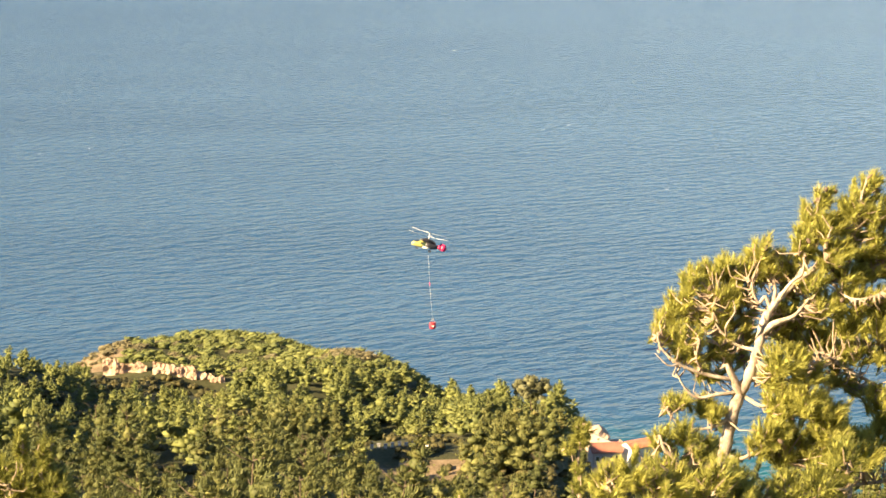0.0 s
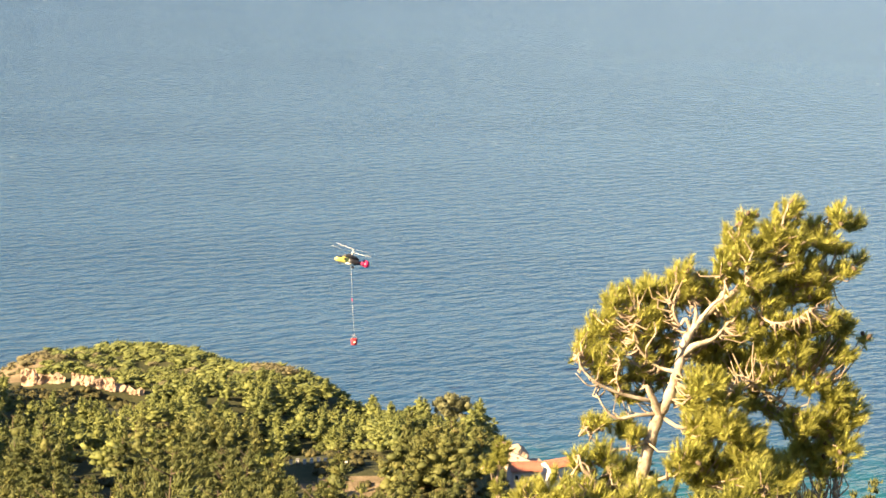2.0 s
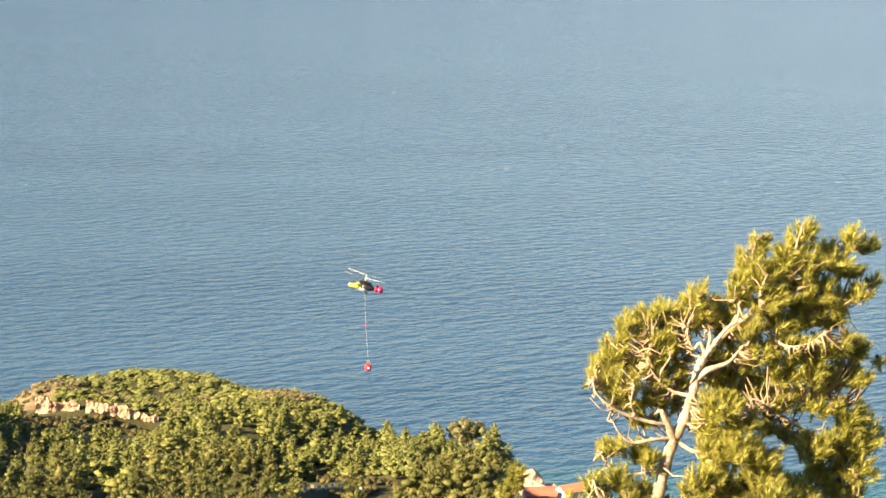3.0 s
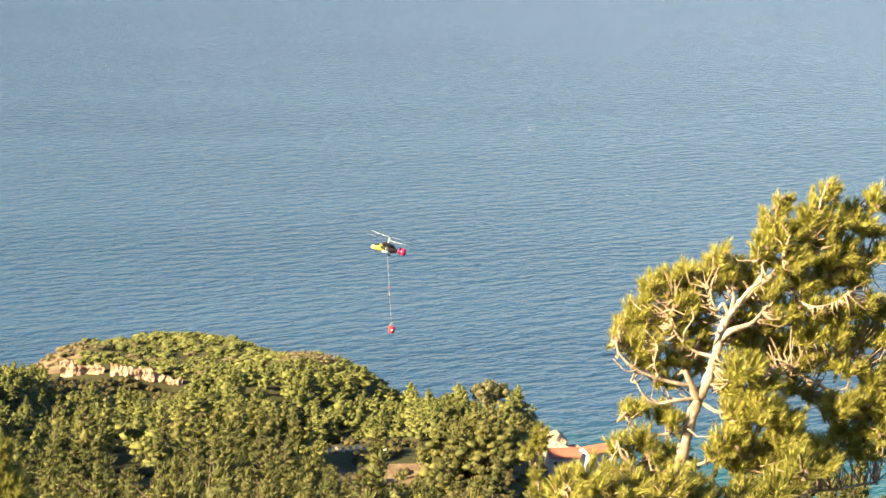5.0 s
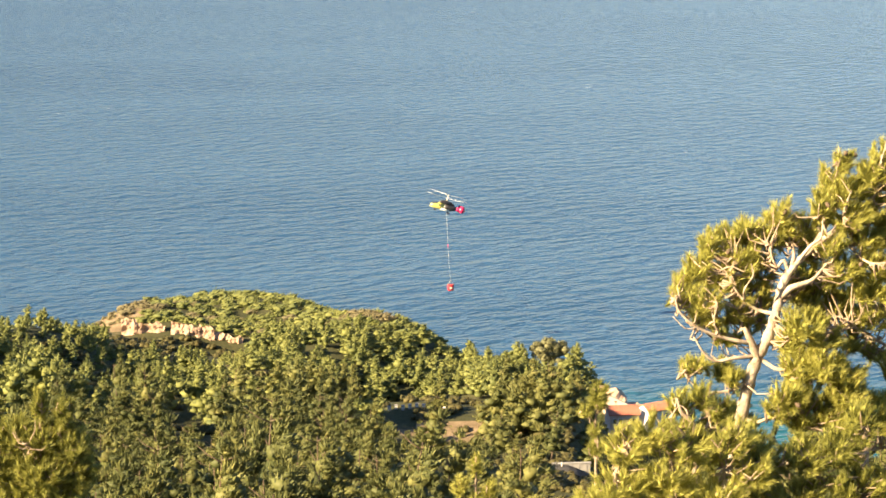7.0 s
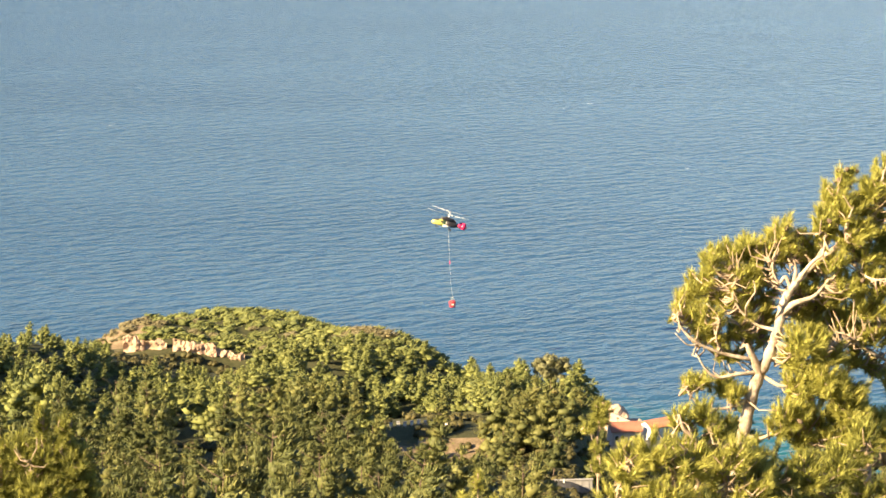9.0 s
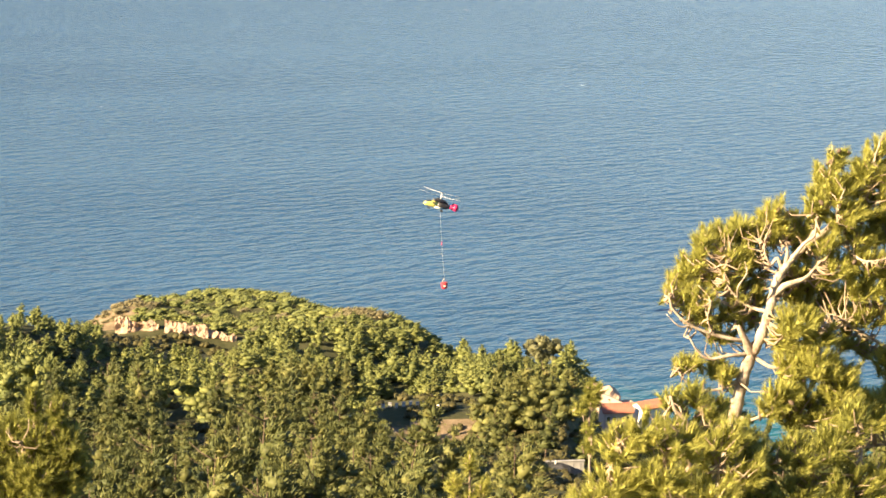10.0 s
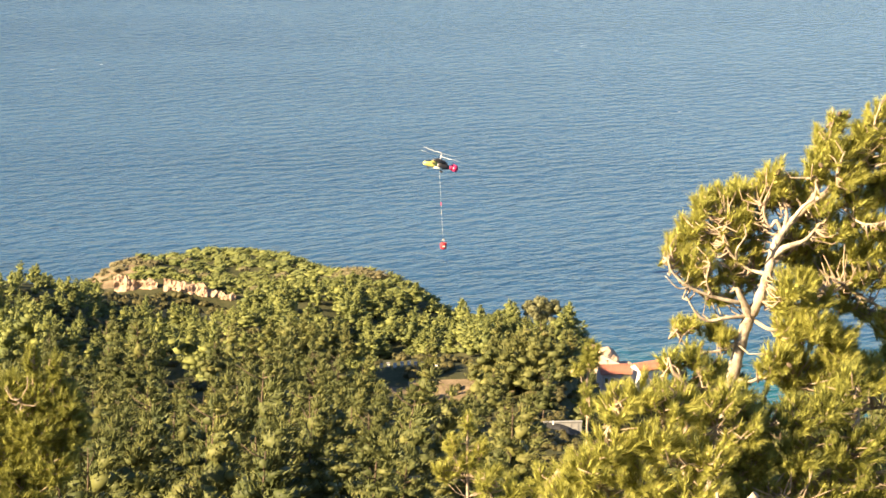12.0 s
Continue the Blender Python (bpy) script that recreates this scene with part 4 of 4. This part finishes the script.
# ---- the oak on the spur ----
def oak():
    rng = np.random.default_rng(33)
    x, y = 22.6, 437.0
    th = thing("oak_tree", pose(x, y, float(land(x, y))) @ Matrix.Scale(0.93, 4), "broad grey-green oak rising over the pines by the shore", "tree")
    bm = bmesh.new()
    tube(bm, curve_points([(0, 0, -0.5), (0.1, 0, 2.0), (-0.1, 0, 4.5), (0.2, 0, 7.5)], 4), [0.38 - 0.022 * i for i in range(13)], 7)
    part("trunk", bm, M_BARK_DARK, th)
    cc = np.array([(rng.normal(0, 2.2), rng.normal(0, 1.6), rng.uniform(5.0, 9.2)) for _ in range(70)])
    cc[:, 2] = np.minimum(cc[:, 2], 9.7 - 0.16 * cc[:, 0] ** 2)
    k = np.repeat(np.arange(70), 60)
    d = unit(rng.normal(0, 1, (len(k), 3)))
    part_of("crown", tri_mesh("crown", np.concatenate([lumps(rng, cc, np.full(70, 0.8), np.array([1.1, 1.1, 0.8]), 1), scales(rng, cc[k] + d * rng.uniform(0.6, 1.05, (len(k), 1)), d, 0.40)]), M_OAK), th)


oak()


# ---- rocks ----
def boulder(rng, sx, sy, sz, seed):
    bm = bmesh.new()
    bmesh.ops.create_icosphere(bm, subdivisions=3, radius=0.5)
    for v in bm.verts:
        n = noise.noise(v.co * 2.2 + Vector((seed, 0, 0))) * 0.30 + noise.noise(v.co * 6 + Vector((0, seed, 0))) * 0.10
        q = Vector([math.copysign(abs(c) ** 0.62 * 0.62, c) for c in v.co]) * (1 + n)
        v.co = (q.x * sx, q.y * sy, q.z * sz)
    return bm


def cliff(x, y, base, width, height, drop, n, seed, label):
    """A broken rock face: n slabs side by side, ledged and weathered, the crest falling to one side."""
    rng = np.random.default_rng(seed)
    th = thing("rock_face", pose(x, y, base), label, "cliff", "rock faces of the headland")
    rows_, cols = 16, 16
    for i in range(n):
        u0, w = i / n - 0.5, width / n * 1.1
        crest = height * rng.uniform(0.8, 1.05) * (1 - 0.2 * abs(2 * u0 + 1 / n) ** 3)
        set_back = rng.uniform(-0.5, 0.5)
        bm = bmesh.new()
        grid = []
        for j in range(rows_ + 3):
            f = min(j / rows_, 1)
            line_ = []
            for k in range(cols):
                px_ = u0 * width + w * k / (cols - 1)
                rim = crest * (1 + 0.25 * noise.noise(Vector((px_ * 0.7, seed, 0))))
                z_ = -1.2 + (rim + 1.2) * f
                q = Vector((px_, z_, seed))
                rough_ = noise.noise(q * 0.55) * 0.9 + noise.noise(q * 1.3) * 0.45 + noise.noise(q * 3.0) * 0.2
                ledge = 0.5 * math.floor(f * 3 + noise.noise(q * 0.4) * 1.2) / 3
                back = set_back + f * 0.8 + ledge + rough_ + (1.2 * (j - rows_) if j > rows_ else 0)
                line_.append(bm.verts.new((px_, back, z_ - drop * (u0 + k / (cols - 1) / n + 0.5) - (0.5 * (j - rows_) ** 2 if j > rows_ else 0))))
            grid.append(line_)
        for r0, r1 in zip(grid, grid[1:]):
            for k in range(cols - 1):
                bm.faces.new((r0[k], r0[k + 1], r1[k + 1], r1[k]))
        part("rock", bm, M_ROCK, th)


cliff(-71.0, 475, float(land(-71.0, 475)) - 1.0, 10.0, 4.8, 1.2, 3, 41, "pale ochre limestone face among the scrub")
cliff(-55.8, 473, 52.4, 16.5, 4.4, 3.6, 5, 47, "long pale limestone ledge stepping down the headland")

shore = thing("shore_rock", pose(51.5, 562, 0.0) @ Matrix.Scale(1.7, 4), "pinkish bare rock standing at the water's edge", "rock")
for i, (dx, dy, dz, sx, sy, sz) in enumerate([(-2.6, 0, 7.0, 5.5, 5, 10.0), (0.4, 0.5, 5.4, 5, 5, 8.5), (3.0, 1, 3.6, 4, 4, 6.5), (-5.0, 1, 8.0, 4, 4, 10)]):
    b_ = boulder(rng, sx, sy, sz, 60 + i)
    bmesh.ops.transform(b_, matrix=pose(dx, dy, dz - 2.0, 0, 6 * i, 25 * i), verts=b_.verts)
    part("rock", b_, M_ROCK_SHORE, shore)


# ---- the houses by the bay ----
def roof_bm(w, d, rise, over, thick=0.18):
    """A gable roof with its ridge along x, standing on z = 0."""
    bm = bmesh.new()
    hw, hd = w / 2 + over, d / 2 + over
    e = -rise * over / (d / 2)
    for s in (-1, 1):
        low, top = [(-hw, s * hd, e), (hw, s * hd, e)], [(hw, 0, rise), (-hw, 0, rise)]
        a = [bm.verts.new(v) for v in low + top]
        b = [bm.verts.new((v[0], v[1], v[2] + thick)) for v in low + top]
        bm.faces.new(a)
        bm.faces.new(b)
        for i in range(4):
            bm.faces.new((a[i], a[(i + 1) % 4], b[(i + 1) % 4], b[i]))
    bmesh.ops.recalc_face_normals(bm, faces=bm.faces[:])
    return bm


def tile_rows(th, w, d, rise, over, base):
    """Rows of round tiles down both slopes: ribs on the roof."""
    slope = math.hypot(d / 2 + over, rise * (1 + over / (d / 2)))
    ang = math.atan2(rise, d / 2)
    me = None
    n = int((w + 2 * over) / 0.5)
    for s in (-1, 1):
        for i in range(n):
            if me is None:
                bm = bmesh.new()
                tube(bm, [(0, -slope / 2, 0), (0, slope / 2, 0)], [0.11, 0.11], 6)
                me = bpy.data.meshes.new("tile_row")
                bm.to_mesh(me)
                bm.free()
                me.materials.append(M_ROOF)
            ob = part_of("tile_row", me, th)
            mid = Vector((-(w / 2 + over) + (i + 0.5) * (w + 2 * over) / n, s * (d / 2 + over) / 2, base + rise / 2 - 0.5 * rise * over / (d / 2) + 0.2))
            ob.matrix_local = Matrix.Translation(mid) @ Matrix.Rotation(-s * ang, 4, "X")


def house(m, w, d, h, rise, wall_mat, label, openings, chimney=None, below=4.0):
    th = thing("house", m, label, "house")
    bm = bmesh.new()
    hw, hd = w / 2, d / 2
    prof = [(-hd, -below), (hd, -below), (hd, h), (0, h + rise), (-hd, h)]
    loft(bm, [[(sx * hw, y_, z_) for y_, z_ in prof] for sx in (-1, 1)])
    for f in bm.faces:
        f.smooth = False
    part("wall", bm, wall_mat, th)
    rf = part("roof", roof_bm(w, d, rise, 0.4), M_ROOF, th, "weathered orange tiled roof")
    rf.location.z = h + 0.02
    tile_rows(rf, w, d, rise, 0.4, 0)
    for x_, z_, ow, oh in openings:
        win = part("window", box_bm(ow + 0.24, 0.14, oh + 0.24, pose(x_, -hd - 0.02, z_)), M_WHITE, th, "white framed window")
        part("pane", box_bm(ow, 0.06, oh, pose(x_, -hd - 0.09, z_)), M_SHUTTER, win, "dark glass")
        part("sill", box_bm(ow + 0.4, 0.26, 0.08, pose(x_, -hd - 0.12, z_ - oh / 2 - 0.16)), M_WHITE, win)
    if chimney:
        c = part("chimney", box_bm(0.55, 0.55, 1.3, pose(chimney[0], chimney[1], h + rise + 0.3), 0.03), M_PLASTER, th)
        part("chimney_cap", box_bm(0.75, 0.75, 0.12, pose(chimney[0], chimney[1], h + rise + 1.0)), M_ROOF, c)
    return th


house(pose(46.3, 524, 17.2, 0, 0, 8), 7.6, 6.5, 3.3, 1.5, M_PLASTER, "small pink plastered house with an orange tiled roof by the bay",
      [(-2.6, 1.6, 0.9, 1.3), (-1.1, 1.6, 0.9, 1.3), (1.2, 1.6, 0.8, 1.2), (2.6, 1.6, 0.8, 1.2), (-1.9, -1.4, 1.0, 1.3)], (-1.6, 0.6))
house(pose(56.8, 536, 15.3, 0, 0, 30), 9.0, 5.2, 2.9, 1.3, M_WHITE, "whitewashed house with an orange tiled roof beside the bay",
      [(-2.4, 1.5, 0.8, 1.1), (1.0, 1.5, 0.8, 1.1)])
path_wall = thing("garden_wall", pose(47.75, 533, 20.1, 0, 24, -8), "pale low boundary wall running down behind the house", "wall")
part("wall_body", box_bm(9.8, 0.45, 5.0, pose(0, 0, -2.4), 0.05), M_PLASTER, path_wall)
part("coping", box_bm(10.0, 0.6, 0.14, pose(0, 0, 0.17), 0.03), M_STONE, path_wall)

# ---- the bend of the road below ----
rd = thing("road_wall", pose(18.4, 289.5, float(land(18.4, 289.5)) - 0.4, 0, 0, 6), "grey concrete retaining wall beside the road bend", "wall")
part("wall_body", box_bm(5.6, 0.4, 2.6, pose(0, 0, 0.05), 0.05), M_STONE, rd)
part("coping", box_bm(5.8, 0.55, 0.14, pose(0, 0, 1.42), 0.03), M_STONE, rd)
for i in range(5):
    part("joint_rib", box_bm(0.10, 0.06, 1.2, pose(-2.2 + 1.1 * i, -0.22, 0.6)), M_STONE, rd)
bm = bmesh.new()
n_ = 14
strip = [[bm.verts.new((11 + i * 1.15, 284.5 + e * 3.6 + 0.05 * i, max(float(land(11 + i * 1.15, 284.5 + 0.05 * i)), float(land(11 + i * 1.15, 288.1 + 0.05 * i))) + 0.15)) for e in (0, 1)] for i in range(n_)]
for a_, b_ in zip(strip, strip[1:]):
    bm.faces.new((a_[0], b_[0], b_[1], a_[1]))
bmesh.ops.solidify(bm, geom=bm.faces[:], thickness=-0.3)
me_ = bpy.data.meshes.new("road")
bm.to_mesh(me_)
bm.free()
me_.materials.append(M_ASPHALT)
tagged(new("road", me_), "short stretch of grey road at the bend", "road", kind="structure")
post = thing("road_post", pose(16.9, 287.6, float(land(16.9, 287.6)) + 0.1), "white road marker post at the road's edge", "post")
part("post_body", box_bm(0.22, 0.18, 1.1, pose(0, 0, 0.5), 0.03), M_WHITE, post)
part("post_cap", box_bm(0.26, 0.22, 0.10, pose(0, 0, 1.08), 0.02), M_STONE, post)


# ---- beehives in the clearing ----
def beehive(m):
    th = thing("beehive", m, "white painted beehive standing in the shaded clearing", "beehive", "beehives in the clearing")
    part("hive_body", box_bm(0.55, 0.55, 0.55, pose(0, 0, 0.45), 0.02), M_WHITE, th)
    part("lid", box_bm(0.66, 0.66, 0.14, pose(0, 0, 0.80), 0.02), M_STONE, th, "grey metal lid")
    part("stand", box_bm(0.5, 0.5, 0.24, pose(0, 0, 0.06), 0.02), M_STONE, th)
    part("entrance_board", box_bm(0.4, 0.14, 0.03, pose(0, -0.33, 0.22)), M_BARK, th)
    return th


hive = beehive(pose(-10.0, 364, float(land(-10.0, 364)), 0, 0, 4))
for i in range(1, 9):
    hx, hy = -10.0 + 1.25 * i, 364 + 0.5 * math.sin(i * 2.1)
    copy_thing(hive, pose(hx, hy, float(land(hx, hy)), 0, 0, 9 * math.sin(i * 3.0)))
marker = thing("white_pillar", pose(17.3, 441, float(land(17.3, 441))), "small whitewashed pillar among the trees on the spur", "pillar")
part("pillar_body", box_bm(0.5, 0.5, 4.3, pose(0, 0, 1.95), 0.05), M_WHITE, marker)
part("pillar_cap", box_bm(0.65, 0.65, 0.2, pose(0, 0, 4.16), 0.04), M_WHITE, marker)


# ---- the helicopter over the bay ----
def ring(x, w, h, z, n=14, power=0.8):
    out = []
    for k in range(n):
        a = 6.2832 * k / n
        cy, cz = math.cos(a), math.sin(a)
        out.append((x, math.copysign(abs(cy) ** power, cy) * w / 2, z + math.copysign(abs(cz) ** power, cz) * h / 2))
    return out


def helicopter(m):
    """A twin-rotor firefighting helicopter, nose along +x."""
    th = thing("helicopter", m, "yellow and black firefighting helicopter with red tail and two stacked rotors", "helicopter")
    bm = bmesh.new()
    loft(bm, [ring(5.35, 0.5, 0.5, -0.45), ring(5.1, 1.2, 1.2, -0.35), ring(4.5, 1.8, 1.8, -0.15), ring(3.6, 2.15, 2.2, 0), ring(2.4, 2.2, 2.35, 0.05), ring(0.9, 2.2, 2.35, 0.05)])
    nose = part("nose", bm, M_YELLOW, th, "bright yellow forward fuselage")
    bm = bmesh.new()
    loft(bm, [ring(4.95, 1.1, 0.7, 0.2), ring(4.5, 1.72, 1.0, 0.34), ring(3.7, 2.06, 1.0, 0.62), ring(3.3, 1.9, 0.7, 0.82)])
    part("windscreen", bm, M_GLASS, nose, "dark glazed canopy")
    part("cabin_window", box_bm(0.9, 2.26, 0.6, pose(2.3, 0, 0.35), 0.05), M_GLASS, nose)
    bm = bmesh.new()
    loft(bm, [ring(1.6, 2.26, 0.9, -0.72), ring(0.0, 2.26, 0.9, -0.72), ring(-1.0, 2.0, 0.7, -0.65)])
    part("belly_panel", bm, M_PALE, th, "pale lower panel")
    bm = bmesh.new()
    loft(bm, [ring(0.9, 2.21, 2.36, 0.05), ring(-0.6, 2.2, 2.3, 0.08), ring(-2.2, 1.9, 1.9, 0.2), ring(-3.4, 1.4, 1.3, 0.36)])
    part("fuselage", bm, M_BLACK, th, "black mid fuselage")
    bm = bmesh.new()
    loft(bm, [ring(-3.4, 1.38, 1.28, 0.36), ring(-4.6, 1.0, 0.85, 0.5), ring(-5.8, 0.7, 0.6, 0.6), ring(-6.0, 0.4, 0.35, 0.62)])
    part("tail_boom", bm, M_RED, th, "red tail boom")
    part("stabiliser", box_bm(1.2, 3.3, 0.14, pose(-5.3, 0, 0.7), 0.04), M_RED, th)
    for s in (-1, 1):
        bm = bmesh.new()
        loft(bm, [[(-4.4 + dx, s * 1.7 + dy, z_) for dx, dy in ((0, -0.07), (0, 0.07), (-w_, 0.05), (-w_, -0.05))] for z_, w_ in ((-0.45, 1.4), (0.5, 1.75), (1.75, 1.3))])
        part("tail_fin", bm, M_RED, th)
        bm = bmesh.new()
        loft(bm, [ring(2.6, 0.6, 0.6, 1.45), ring(2.2, 0.9, 0.9, 1.45), ring(0.2, 0.95, 0.95, 1.45), ring(-0.9, 0.6, 0.6, 1.4)])
        bmesh.ops.translate(bm, vec=(0, s * 0.55, 0), verts=bm.verts)
        part("engine_cowl", bm, M_BLACK, th)
        for x_, r_ in ((3.4, 0.24), (-1.2, 0.34)):
            bm = bmesh.new()
            tube(bm, [(x_, s * 0.9, -0.9), (x_, s * 1.25, -1.45)], [0.08, 0.07], 6)
            leg = part("gear_leg", bm, M_BLACK, th)
            bm = bmesh.new()
            tube(bm, [(x_, s * 1.18, -1.62), (x_, s * 1.44, -1.62)], [r_, r_], 12)
            part("wheel", bm, M_BLACK, leg)
    bm = bmesh.new()
    loft(bm, [ring(2.0, 0.7, 0.5, 1.6), ring(1.2, 1.1, 1.3, 1.75), ring(-1.4, 1.0, 1.0, 1.6), ring(-2.6, 0.6, 0.5, 1.3)])
    part("gearbox_fairing", bm, M_BLACK, th)
    bm = bmesh.new()
    tube(bm, [(0.2, 0, 1.9), (0.2, 0, 4.35)], [0.24, 0.16], 10)
    mast = part("rotor_mast", bm, M_BLADE, th)
    for z_, first in ((3.05, 12), (4.2, 70)):
        bm = bmesh.new()
        tube(bm, [(0.2, 0, z_ - 0.16), (0.2, 0, z_ + 0.16)], [0.42, 0.42], 10)
        hub = part("rotor_hub", bm, M_BLADE, mast)
        for i in range(3):
            bm = bmesh.new()
            loft(bm, [[(r_, -w_ * 0.5, dz), (r_, w_ * 0.5, dz), (r_, w_ * 0.5, dz + t_), (r_, -w_ * 0.5, dz + t_)] for r_, w_, dz, t_ in ((0.3, 0.18, 0, 0.12), (1.4, 0.2, 0, 0.12), (1.8, 0.52, 0.02, 0.10), (5.0, 0.5, 0.12, 0.08), (7.9, 0.42, 0.38, 0.05))])
            bmesh.ops.transform(bm, matrix=Matrix.Translation((0.2, 0, z_)) @ Matrix.Rotation(radians(first + 120 * i), 4, "Z"), verts=bm.verts)
            part("rotor_blade", bm, M_BLADE, mast)
    return th


helicopter(pose(0.3, 678.2, 46.0, 6, -17, 190))
line = thing("sling_rope", pose(0.5, 678.0, 44.6), "thin pale sling rope hanging below the helicopter", "rope")
for a_, b_, name_ in (((0, 0, 0), (0.55, -2.0, -11.0), "upper_rope"), ((0.55, -2.0, -11.0), (1.35, -4.6, -22.0), "lower_rope")):
    bm = bmesh.new()
    tube(bm, [a_, b_], [0.026, 0.026], 6)
    part(name_, bm, M_ROPE, line)
bm = bmesh.new()
tube(bm, [(0.53, -1.95, -10.5), (0.58, -2.05, -11.6)], [0.12, 0.12], 8)
part("swivel", bm, M_RED, line)
bucket = thing("water_bucket", pose(1.95, 673.1, 18.9), "red collapsible firefighting water bucket hanging on a rope", "bucket")
bm = bmesh.new()
prof_ = [(0.55, 0.0), (0.95, 0.25), (1.05, 1.1), (1.12, 2.1)]
loft(bm, [[(r_ * math.cos(6.2832 * k / 16), r_ * math.sin(6.2832 * k / 16), z_) for k in range(16)] for r_, z_ in prof_])
body_ = part("bucket_body", bm, M_BUCKET, bucket)
bm = bmesh.new()
tube(bm, [(1.13 * math.cos(6.2832 * k / 16), 1.13 * math.sin(6.2832 * k / 16), 2.12) for k in range(17)], [0.07] * 17, 6)
part("rim", bm, M_BLACK, body_, "dark rim")
part("label_band", box_bm(0.7, 0.05, 0.5, pose(0.1, -1.03, 1.2), 0.01), M_PALE, body_, "pale patch")
for k in range(8):
    bm = bmesh.new()
    tube(bm, [(1.1 * math.cos(0.785 * k), 1.1 * math.sin(0.785 * k), 2.1), (0, 0, 3.7)], [0.025, 0.025], 4)
    part("suspension_line", bm, M_ROPE, bucket)
part("control_head", box_bm(0.3, 0.3, 0.4, pose(0, 0, 3.8), 0.04), M_BLACK, bucket)
